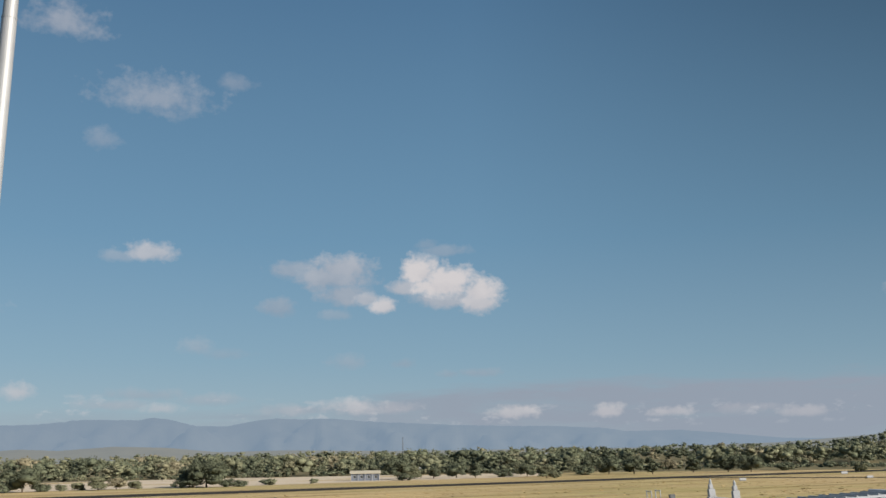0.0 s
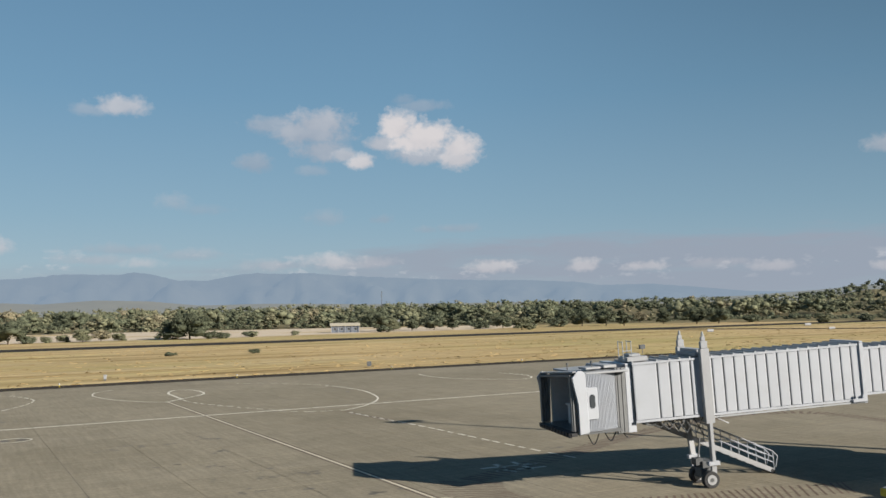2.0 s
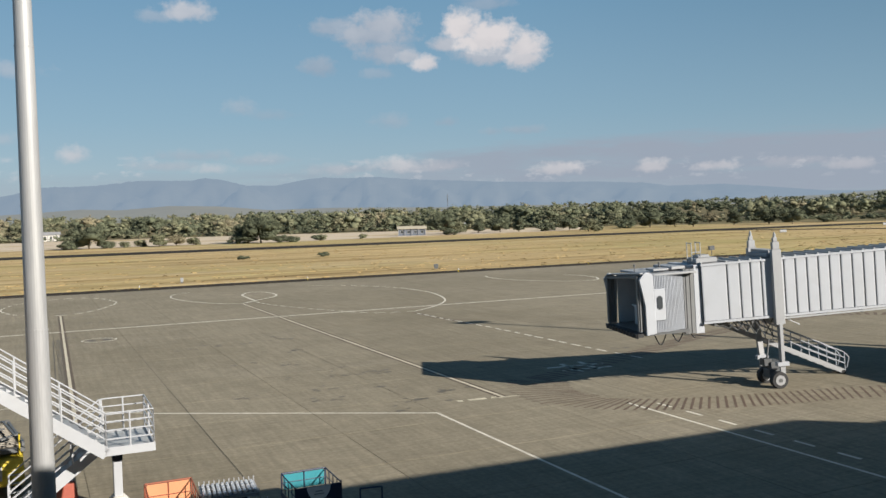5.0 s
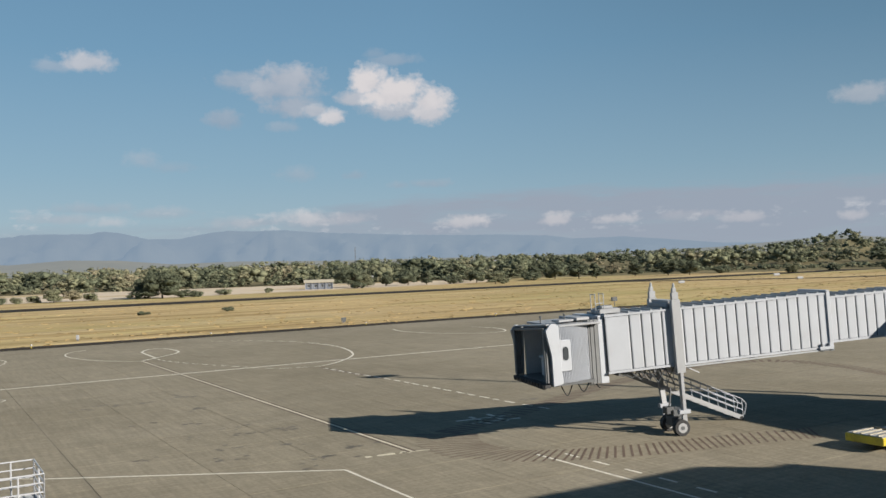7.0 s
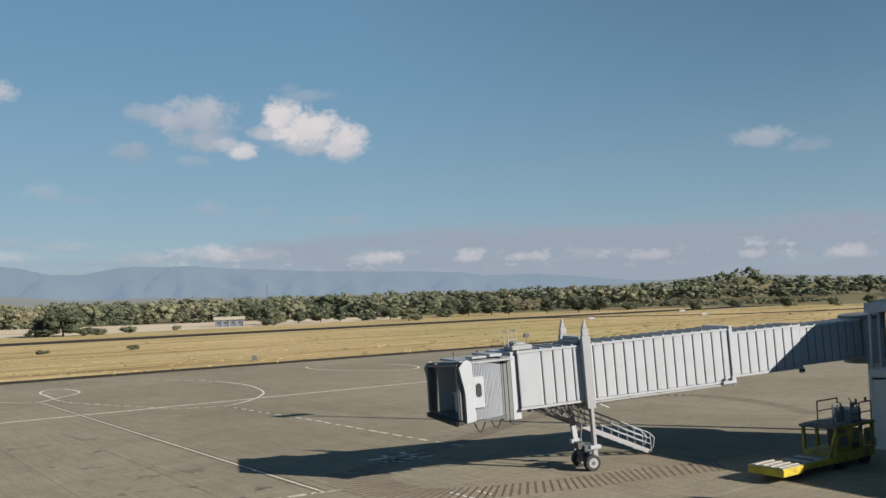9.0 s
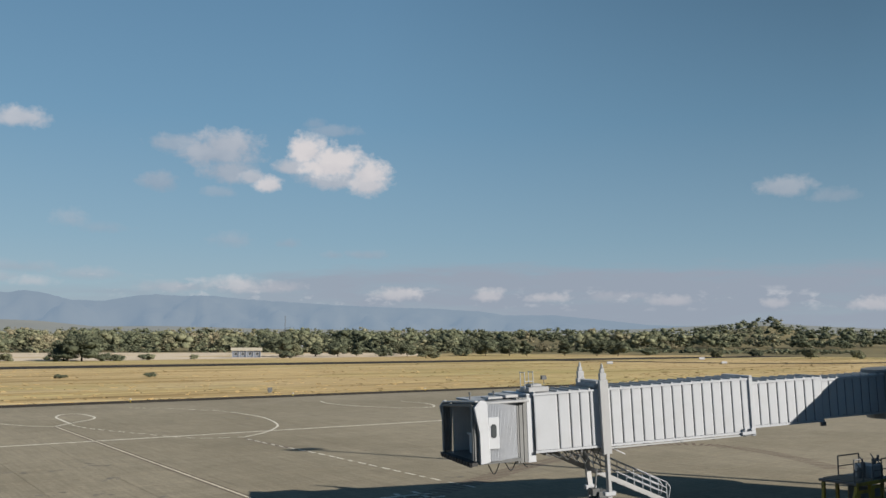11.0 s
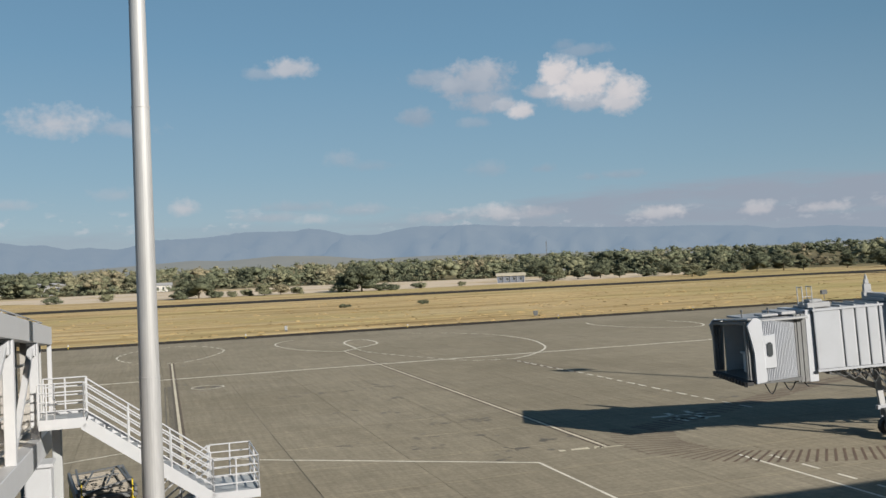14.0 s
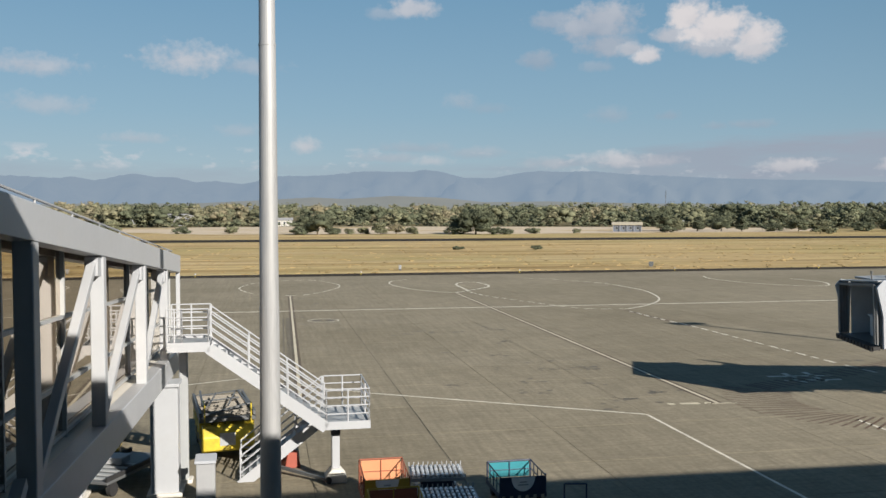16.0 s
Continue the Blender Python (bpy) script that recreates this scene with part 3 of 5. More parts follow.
# oil and rubber stains
rs = random.Random(5)
bm = BM()
for k in range(30):
    cx, cy = (rs.uniform(9, 20), rs.uniform(38, 66)) if k < 20 else (rs.uniform(-5, 45), rs.uniform(22, 100))
    for j in range(rs.randint(3, 9)):
        px, py = cx + rs.gauss(0, .55), cy + rs.gauss(0, .35)
        r = rs.uniform(.04, .17)
        turn = rs.uniform(0, 6.28)
        bm.faces.new([bm.verts.new((px + r * (1.6 + 1.1 * noise.noise((a * .9, k * 3.1, j * 2.3))) * math.cos(a * math.pi / 6 + turn),
                                    py + r * (1 + .9 * noise.noise((a * .9, k * 3.1 + 9, j * 2.3))) * math.sin(a * math.pi / 6 + turn), .0048 + (k * 9 + j) * .000006)) for a in range(12)])
tagged(part("oil_stain", bm, OIL), "dark oil drips on the concrete", "stain", "", "stuff")

# ---- grass tufts and verge ----
rg = np.random.RandomState(3)
vs, fs = [], []
for k in range(1800):
    y = 127 + 125 * rg.rand() ** 1.5
    x = rg.uniform(-60, 60) + y * rg.uniform(-.35, 1.9)
    h, w = rg.uniform(.0, .07), rg.uniform(.5, 1.6)
    for j in range(3):
        a = rg.rand() * 6.28
        n = len(vs)
        ox, oy = rg.uniform(-.5, .5, 2)
        vs += [(x + ox - w * math.cos(a) / 2, y + oy - w * math.sin(a) / 2, -.06), (x + ox + w * math.cos(a) / 2, y + oy + w * math.sin(a) / 2, -.06),
               (x + ox + rg.uniform(-.2, .2), y + oy + rg.uniform(0, .2), h)]
        fs.append((n, n + 1, n + 2))
me = bpy.data.meshes.new("grass_tufts")
me.from_pydata(vs, [], fs)
me.materials.append(BLADE)
tagged(new("grass_tufts", me), "tufts of dry golden grass on the airfield", "grass", "", "stuff")

# ---- mountains and foothills ----


def ridge(name, dist, peaks, rough, material, label, deep, seed, base=0.0):
    """A range of slopes round the view: peaks are (azimuth to the left, elevation) of the skyline."""
    n, rows = 620, 14
    azs = np.linspace(45, -95, n)
    pa, pe = [p[0] for p in peaks], [p[1] for p in peaks]
    vs, fs = [], []
    for j in range(rows):
        q = j / (rows - 1)
        for a in azs:
            e = np.interp(-a, [-x for x in pa], pe)
            rr = dist - deep * (1 - q)
            top = 9 + dist * math.tan(radians(e))
            fold = noise.fractal((a * .35, q * 2.0, seed), 0.9, 2.1, 5)
            z = base + (top - base) * q ** 1.25 + rough * min(1, e / 2) ** 2 * fold * math.sin(math.pi * q) + rough * .05 * min(1, e / 2) ** 2 * noise.fractal((a * 2.6, 3.1, seed), .8, 2.2, 4) * q
            vs.append((-rr * math.sin(radians(a)), rr * math.cos(radians(a)), max(z, -2)))
    for j in range(rows - 1):
        for i in range(n - 1):
            k = j * n + i
            fs.append((k, k + 1, k + n + 1, k + n))
    me = bpy.data.meshes.new(name)
    me.from_pydata(vs, [], fs)
    me.materials.append(material)
    me.polygons.foreach_set("use_smooth", [True] * len(me.polygons))
    tagged(new(name, me), label, "mountain", "", "structure")


SKYLINE = [(45, 1.6), (20, 1.75), (15, 2.0), (11.8, 1.89), (11.2, 2.0), (10, 1.76), (8.5, 2.07), (7.8, 2.23), (6.6, 2.02), (5.3, 2.0), (4.2, 1.71), (3.0, 1.8), (1.3, 1.61), (-.9, 2.12), (-3.9, 2.19),
           (-6.0, 2.45), (-9.3, 2.43), (-10.2, 2.56), (-11.3, 2.43), (-12.6, 2.06), (-14.5, 2.03), (-16.2, 2.35), (-17.3, 2.48), (-19, 2.4), (-20.9, 2.45), (-22.7, 2.26), (-25.4, 2.11), (-28.9, 1.92),
           (-32.2, 1.81), (-34.7, 1.76), (-37.9, 1.57), (-39.2, 1.35), (-42.4, 1.36), (-44.9, 1.12), (-48.3, .75), (-58, .5), (-95, .6)]
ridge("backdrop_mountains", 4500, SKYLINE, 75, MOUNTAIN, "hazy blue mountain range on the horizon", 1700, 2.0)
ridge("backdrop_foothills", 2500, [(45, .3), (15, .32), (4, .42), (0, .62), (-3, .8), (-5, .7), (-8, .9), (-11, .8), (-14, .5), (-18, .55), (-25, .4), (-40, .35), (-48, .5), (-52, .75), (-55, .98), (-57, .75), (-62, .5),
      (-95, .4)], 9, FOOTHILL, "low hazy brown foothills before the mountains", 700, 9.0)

# ---- trees ----


def ball(level):
    bm = BM()
    bmesh.ops.create_icosphere(bm, subdivisions=level, radius=1.0)
    bm.verts.index_update()
    v = np.array([tuple(q.co) for q in bm.verts])
    f = np.array([[q.index for q in face.verts] for face in bm.faces])
    bm.free()
    return v, f


BALLS = {k: ball(k) for k in (1, 2)}
OCTA = (np.array([(1, 0, 0), (-1, 0, 0), (0, 1, 0), (0, -1, 0), (0, 0, 1), (0, 0, -1)], float),
        np.array([(0, 2, 4), (2, 1, 4), (1, 3, 4), (3, 0, 4), (2, 0, 5), (1, 2, 5), (3, 1, 5), (0, 3, 5)]))


class Leaves:
    """Gathers lumps of foliage into one mesh."""

    def __init__(self, seed):
        self.v, self.f, self.n, self.rng = [], [], 0, np.random.RandomState(seed)

    def add(self, v, f):
        self.v.append(v)
        self.f.append(f + self.n)
        self.n += len(v)

    def bough(self, c, rx, rz, level, rough):
        """One rounded mass of leaves with an uneven surface and a flatter underside."""
        v, f = BALLS[level]
        k = 1 + rough * self.rng.uniform(-1, 1, (len(v), 1)) + rough * np.sin(v @ self.rng.uniform(-3, 3, (3, 1)) + self.rng.uniform(0, 6))
        w = v * k * (rx, rx, rz)
        w[:, 2] = np.where(w[:, 2] < 0, w[:, 2] * .6, w[:, 2])
        self.add(w + c, f)

    def sprigs(self, centres, size):
        """Many small ragged clumps."""
        v, f = OCTA
        n = len(centres)
        w = v[None] * self.rng.uniform(.5, 1.2, (n, 6, 1)) + self.rng.uniform(-.3, .3, (n, 6, 3))
        w = w * (size * self.rng.uniform(.5, 1.4, (n, 1, 1))) + centres[:, None]
        self.add(w.reshape(-1, 3), (f[None] + 6 * np.arange(n)[:, None, None]).reshape(-1, 3))

    def crown(self, x, y, z0, height, width, boughs, sprigs, level, size):
        """A crown of several boughs, widest at two thirds of its height, with loose sprigs round its outline."""
        r = self.rng
        masses = []
        for k in range(boughs):
            a, up = r.uniform(0, 6.283), r.uniform(.30, .86)
            q = (0 if k == 0 else r.uniform(.25, .8)) * (1.15 - .75 * abs(up - .5))
            b = width * r.uniform(.10, .19) if k else width * .2
            masses.append((x + q * math.cos(a) * width / 2, y + q * math.sin(a) * width / 2, z0 + (up if k else .66) * height, b, b * r.uniform(.5, .85)))
        for cx, cy, cz, rx, rz in masses:
            self.bough(np.array((cx, cy, cz)), rx * .9, rz * .9, level, .24)
        if sprigs:
            m = np.array(masses)[r.randint(0, boughs, sprigs)]
            d = r.normal(size=(sprigs, 3))
            d /= np.linalg.norm(d, axis=1)[:, None]
            d[:, 2] = np.where(d[:, 2] < -.3, -d[:, 2], d[:, 2])
            self.sprigs(m[:, :3] + d * m[:, [3, 3, 4]] * r.uniform(.8, 1.6, (sprigs, 1)), size)

    def mesh(self, name, material):
        v, f = np.concatenate(self.v), np.concatenate(self.f)
        me = bpy.data.meshes.new(name)
        me.vertices.add(len(v))
        me.vertices.foreach_set("co", v.astype(np.float32).ravel())
        me.loops.add(f.size)
        me.loops.foreach_set("vertex_index", f.astype(np.int32).ravel())
        me.polygons.add(len(f))
        me.polygons.foreach_set("loop_start", np.arange(0, f.size, 3, dtype=np.int32))
        me.polygons.foreach_set("use_smooth", [True] * len(f))
        me.update(calc_edges=True)
        me.materials.append(material)
        return me


def from_lists(name, vs, fs, material):
    me = bpy.data.meshes.new(name)
    me.from_pydata(vs, [], fs)
    me.materials.append(material)
    return me


def make_tree(kind, seed, height, width, leaf, label, low=False):
    rnd = random.Random(seed)
    ob = thing(kind, Matrix(), label, "tree" if not low else "bush")
    bm = BM()
    rod(bm, (0, 0, 0), (0.1, 0, height * .5), height * .035, 7, height * .022)
    for k in range(7):
        a = k * .9 + rnd.random()
        s = (0.05, 0, height * rnd.uniform(.15 if not low else .05, .4))
        rod(bm, s, (math.cos(a) * width * .33, math.sin(a) * width * .33, height * rnd.uniform(.5, .75)), height * .016, 5, height * .006)
    part("trunk", bm, BARK, ob)
    lv = Leaves(seed)
    lv.crown(0, 0, -height * (.30 if low else .22), height * (1.15 if low else 1.13), width, 24, 2600, 1, height * .026)
    c = new("crown", lv.mesh("crown", leaf))
    c.parent = ob
    return ob


kinds = [make_tree("tree", 11, 8.5, 12, LEAF, "broad dark green tree at the field's far edge"),
         make_tree("tree", 12, 7.5, 7.5, LEAF_OLIVE, "olive green tree at the field's far edge"),
         make_tree("tree", 13, 9.5, 7, LEAF, "tall dark green tree at the field's far edge"),
         make_tree("tree", 14, 6.5, 8.5, LEAF_DRY, "tree with yellowing dry foliage"),
         make_tree("bush", 15, 2.6, 5.0, LEAF, "low dark green bush on the field's edge", True),
         make_tree("bush", 16, 2.2, 3.4, LEAF_OLIVE, "low olive bush on dry grass", True)]
home = [(74, 331, 0), (238, 372, 0), (262, 352, 0), (330, 372, 0), (103, 338, 0), (120, 333, 0)]
for ob, (x, y, z) in zip(kinds, home):
    ob.matrix_world = pose(x, y, -.06, 0, 0, x * 7)
rt = random.Random(21)


def put(kind, x, y, s=1.0):
    copy_thing(kinds[kind], pose(x, y, -.06, 0, 0, rt.uniform(0, 360)) @ Matrix.Scale(s, 4))


# standing alone before the wood: azimuth to the left of +y, distance, kind, size
for az, d, k, s in ((-3.3, 331, 0, 1.05), (-2.2, 330, 4, 1.5), (-4.3, 333, 4, 1.3), (-8.3, 336, 3, .7), (-7.3, 333, 1, .8), (-9.3, 338, 5, 1.5), (-6.2, 338, 5, 1.4), (-5.3, 335, 5, 1.2),
                    (-13.4, 332, 0, 1.2), (-12.7, 331, 2, .8), (-14.6, 332, 4, 1.3), (-12.1, 334, 4, 1.6), (-15.4, 333, 4, 1.1), (-17.3, 345, 5, 1.1), (-25.0, 392, 0, 1.1), (-26.0, 396, 1, 1.0), (-25.4, 372, 4, 1.3),
                    (-27.2, 395, 2, .8), (-28.6, 398, 0, .8), (-29.8, 400, 2, .75), (-31.5, 402, 4, 1.6), (-33.0, 405, 0, .7), (-34.2, 372, 1, .95), (-34.8, 375, 5, 1.4),
                    (-36.5, 420, 4, 2.0), (-38.0, 425, 0, .9), (-39.5, 430, 0, .95), (-40.6, 420, 2, .9), (-43.0, 440, 2, 1.0), (-45.0, 445, 0, 1.0), (-46.3, 440, 0, .9), (-48.2, 470, 4, 1.8),
                    (-52.2, 420, 1, .7), (-54.5, 470, 4, 1.6), (-57.5, 430, 1, .8), (-60.0, 440, 5, 2.0), (-62.0, 450, 1, .8), (2.0, 352, 5, 1.6), (5.0, 350, 4, 1.3), (9.0, 360, 1, .9), (12.0, 352, 0, .7)):
    put(k, -d * math.sin(radians(az)), d * math.cos(radians(az)), s)
# small shrubs on the grass
for x, y, s in ((42.8, 199, .42), (60.8, 195.5, .5), (44.5, 201, .3)):
    put(4, x, y, s)



def rise(az, d):
    """Height of the wooded land behind the field."""
    far = max(0.0, d - 500)
    knoll = 15 * math.exp(-((az + 55) / 2.3) ** 2) * max(0.0, min(1.0, (d - 720) / 260))
    return far * .0085 + max(0.0, min(1.0, (-az - 20) / 25)) * .0045 * far + knoll


na, nd = 130, 26
vs, fs = [], []
for j in range(nd):
    d = 470 + j * 40
    for i in range(na):
        az = 45 - i
        vs.append((-d * math.sin(radians(az)), d * math.cos(radians(az)), rise(az, d) - .07 if j < nd - 1 else -2))
for j in range(nd - 1):
    for i in range(na - 1):
        k = j * na + i
        fs.append((k, k + 1, k + na + 1, k + na))
land = new("wooded_slope", from_lists("wooded_slope", vs, fs, SCRUB))
tagged(land, "gently rising scrub land under the wood", "ground", "", "structure")

WOODS = [(LEAF, "dark green trees of the distant wood"), (LEAF_GREEN, "green trees of the distant wood"), (LEAF_OLIVE, "olive green trees of the distant wood"),
         (LEAF_PALE, "pale olive trees of the distant wood"), (LEAF_DRY, "dry yellowish trees of the distant wood")]
woods = [Leaves(31 + k) for k in range(5)]
rw = random.Random(77)
for k in range(3300):
    az = rw.uniform(-78, 32)
    d = rw.choice((rw.uniform(490, 590), rw.uniform(580, 820), rw.uniform(800, 1300)))
    if az < -36:
        d += 40 + 90 * max(0, min(1, (-az - 46) / 8))
    if noise.noise((az * .35, d * .006, 31)) < -.22:
        continue
    # the drier, paler trees stand in drifts, more of them towards the left
    dry = noise.noise((az * .22, d * .004, 5.0)) + .35 * noise.noise((az * 1.3, d * .02, 8.0)) + rw.gauss(0, .28) + max(-.2, min(.22, (az + 26) * .012))
    which = 0 if dry < -.24 else 1 if dry < .04 else 2 if dry < .34 else 3 if dry < .66 else 4
    h = (4.5 + 9.5 * rw.random() ** 1.7) * (1.1 if d > 800 else 1)
    w = h * rw.uniform(.75, 1.3) + 2.0
    near = d < 640
    woods[which].crown(-d * math.sin(radians(az)), d * math.cos(radians(az)), rise(az, d) - h * .12, h * 1.08, w, rw.randint(7, 10) if near else rw.randint(4, 6), 190 if near else 60, 1, (h * .017 + .16) * (1 if near else 1.35))
for k in range(1100):
    az = rw.uniform(-78, 32)
    d = rw.uniform(484, 530) + (30 if az < -36 else 0)
    if noise.noise((az * .5, 31, 2.0)) > .25:
        continue
    h = rw.uniform(1.6, 4.0)
    woods[rw.choice((0, 0, 1, 1, 2, 3))].crown(-d * math.sin(radians(az)), d * math.cos(radians(az)), -h * .35, h * 1.2, h * rw.uniform(1.2, 2.6), 4, 30, 1, h * .07 + .1)
for lv, (leaf, label) in zip(woods, WOODS):
    tagged(new("far_wood", lv.mesh("far_wood", leaf)), label, "woodland", "", "stuff")

# ---- terminal round the camera ----
bm = BM()
prism(bm, [(-70, 6.2), (43.5, 2.0), (46.5, -.6), (46.5, -30), (-70, -30)], 12.92, 13.42, "z")
# second section, out of view: added so that its shadow covers the loader
prism(bm, [(52.7, 3.6), (110, 3.6), (110, -30), (52.7, -30)], 12.92, 13.42, "z")
structure("terminal_roof", bm, ROOFING, "grey roof of the terminal with a deep front edge", "roof")
bm = BM()
bx(bm, -70, 46, -30, 1.0, 7.1, 7.4)
structure("terminal_floor", bm, WALL, "upper floor of the terminal", "floor")
bm = BM()
bx(bm, -70, 46, -30, -29.7, 0, 12.92)
bx(bm, -70.3, -70, -30, 1, 0, 12.92)
bx(bm, 46, 46.3, -30, 1, 0, 12.92)
# unseen front wall below the added second roof section
bx(bm, 53.2, 110, -.6, -.3, 0, 12.92)
structure("terminal_wall", bm, WALL, "pale rendered terminal walls", "wall")
bm = BM()
bx(bm, -70, 46, 0.7, 1.0, 0, 7.1)
bx(bm, -70, 46, 0.7, 1.0, 11.6, 12.92)
structure("terminal_front", bm, WALL, "pale rendered terminal front below the windows", "wall")
# window frame of the lounge, beside the camera
wf = thing("lounge_window", Matrix(), "tall aluminium window frame of the departure lounge", "window")
wf["kind"] = "structure"
for x in (-6.3, -4.2, 4.2, 6.3):
    box_part("mullion", (x - .04, x + .04, .75, .95, 7.4, 11.6), GREY, wf)

# ---- light mast ----
mast = thing("light_mast", pose(0.1, 22.3, 0), "tall galvanised steel light mast with ring joints", "light mast")
for nm, z0, z1, r0, r1 in (("lower_tube", 0, 6.6, .268, .24), ("upper_tube", 6.6, 13.0, .235, .205), ("upper_tube", 13.0, 19.5, .2, .17), ("upper_tube", 19.5, 27, .165, .13)):
    bm = BM()
    rod(bm, (0, 0, z0), (0, 0, z1), r0, 28, r1)
    tube = part(nm, bm, GALV, mast)
    bm = BM()
    rod(bm, (0, 0, z1 - .02), (0, 0, z1 + .02), r1 + .008, 28)
    part("ring_joint", bm, GALV, tube)
box_part("base_plate", (-.45, .45, -.45, .45, 0, .05), GALV, mast)
# ---- passenger boarding bridge ----
BR = Matrix.Translation((33.5, 32.7, 3.48)) @ Matrix.Rotation(radians(-19), 4, "Z") @ Matrix.Rotation(radians(-3.1), 4, "Y")
# the cab is swung 7 degrees towards the stand
CAB = BR.inverted() @ Matrix.Translation((34.17, 33.35, 3.37)) @ Matrix.Rotation(radians(-12), 4, "Z") @ Matrix.Rotation(radians(-2.2), 4, "Y") @ Matrix.Scale(1.02, 4)
WID = 2.35
bridge = thing("boarding_bridge", BR, "white ribbed telescopic passenger boarding bridge on wheels", "boarding bridge")


def tunnel(name, cuts, z0, z1, inset):
    """A tunnel section of pressed wall panels between the given joints along its length."""
    y0, y1 = inset, WID - inset
    x0, x1 = cuts[0], cuts[-1]
    bm = BM()
    bx(bm, x0, x1, y0 + .05, y1 - .05, z0 + .02, z1 - .03)
    core = part(name, bm, DARKGREY, bridge)
    made = {}
    for a, b in zip(cuts, cuts[1:]):
        wide = round(b - a, 3)
        if wide not in made:
            bm = BM()
            prism(bm, [(.034, .05), (.045, .01), (.10, 0), (wide - .10, 0), (wide - .045, .01), (wide - .034, .05)], z0 + .13, z1 - .11, "z")
            made[wide] = mesh_of(bm, "panel", WHITE)
        for near in (True, False):
            ob = new("panel", made[wide])
            ob.parent = core
            ob.matrix_basis = Matrix.Translation((a, y0, 0)) if near else Matrix.Translation((b, y1, 0)) @ Matrix.Rotation(math.pi, 4, "Z")
    for y in (y0 - .04, y1 - .06):
        box_part("sill_beam", (x0, x1, y, y + .1, z0, z0 + .11), WHITE, core)
        box_part("eaves_beam", (x0, x1, y, y + .1, z1 - .10, z1), WHITE, core)
    box_part("roof_deck", (x0, x1, y0 + .06, y1 - .06, z1 - .03, z1 + .01), OFFWHITE, core)
    for x in cuts:
        x = min(max(x, x0 + .06), x1 - .06)
        box_part("roof_rib", (x - .035, x + .035, y0 - .02, y1 + .02, z1 + .005, z1 + .085), GREY, core)
    return core


def even(a, b, n):
    return [a + (b - a) * i / n for i in range(n + 1)]


tunnel("outer_tunnel", [-4.0, -2.68, -2.03, -1.48, -.93] + even(-.35, 8.51, 15), 0, 2.92, 0)
tunnel("middle_tunnel", even(8.51, 13.16, 8), .24, 2.68, .12)
tunnel("inner_tunnel", even(13.16, 17.5, 8), .38, 2.54, .24)
# end frame of the outer tunnel with its roller box
bm = BM()
bx(bm, 8.38, 8.6, -.09, .03, -.12, 3.0)
bx(bm, 8.38, 8.6, WID - .03, WID + .09, -.12, 3.0)
bx(bm, 8.38, 8.6, -.09, WID + .09, 2.93, 3.05)
bx(bm, 8.38, 8.6, -.09, WID + .09, -.14, -.02)
part("end_frame", bm, WHITE, bridge, bevel=.015)
bm = BM()
bx(bm, 7.72, 8.56, -.16, -.02, -.05, .12)
bx(bm, 7.86, 8.0, -.16, -.06, .12, .3)
bx(bm, 8.28, 8.42, -.16, -.06, .12, .3)
part("roller_box", bm, WHITE, bridge, bevel=.015)
box_part("stop_block", (12.92, 13.2, .05, .2, .02, .22), DARKGREY, bridge)
# lifting columns
for y in (-.26, WID + .02):
    bm = BM()
    bx(bm, -.46, .02, y, y + .26, -.35, 3.35)
    bx(bm, -.40, -.04, y + .03, y + .23, 3.35, 3.72)
    bx(bm, -.34, -.12, y + .05, y + .21, 3.72, 3.95)
    col = part("lifting_column", bm, OFFWHITE, bridge, bevel=.02)
    foot_in = 0 if y < 0 else -.42
    bm = BM()
    bar(bm, (-.22, y + .13, -.3), (-.22, y + .13 + foot_in, -2.3), .28, .18)
    part("inner_column", bm, OFFWHITE, col, bevel=.015)
    bm = BM()
    rod(bm, (-.22, y + .13, 3.95), (-.22, y + .13, 4.12), .07, 10)
    rod(bm, (-.22, y + .13, 4.12), (-.22, y + .13, 4.2), .04, 8)
    part("cap", bm, GREY, col)
    bm = BM()
    bx(bm, -.52, .08, y - .02 + foot_in, y + .28 + foot_in, -2.4, -2.2)
    part("collar", bm, WHITE, col, bevel=.015)
    bm = BM()
    bx(bm, -.34, -.10, y + .05 + foot_in, y + .21 + foot_in, -3.2, -2.35)
    part("foot", bm, OFFWHITE, col)
bm = BM()
bx(bm, -.6, .16, .05, WID - .05, 2.98, 3.16)
bx(bm, -.44, .0, .25, WID - .25, 3.16, 3.32)
part("top_beam", bm, OFFWHITE, bridge, bevel=.015)
bm = BM()
bx(bm, -.34, -.08, -.2, WID + .2, -.32, -.08)
part("cross_beam", bm, GREY, bridge)
bm = BM()
bx(bm, -.34, -.02, .0, 1.9, -2.95, -2.7)
bx(bm, -.5, .1, .5, 1.4, -2.75, -2.3)
bx(bm, -.58, -.42, -.1, 1.1, -3.12, -2.98)
bx(bm, -.75, -.1, .2, .9, -3.05, -2.6)
part("bogie", bm, DARKGREY, bridge, bevel=.02)
bm = BM()
bx(bm, -.8, -.4, .6, 1.1, -2.5, -2.15)
rod(bm, (-.55, .8, -2.15), (-.3, 1.0, -1.2), .05)
part("drive_motor", bm, DARKGREY, bridge, bevel=.02)
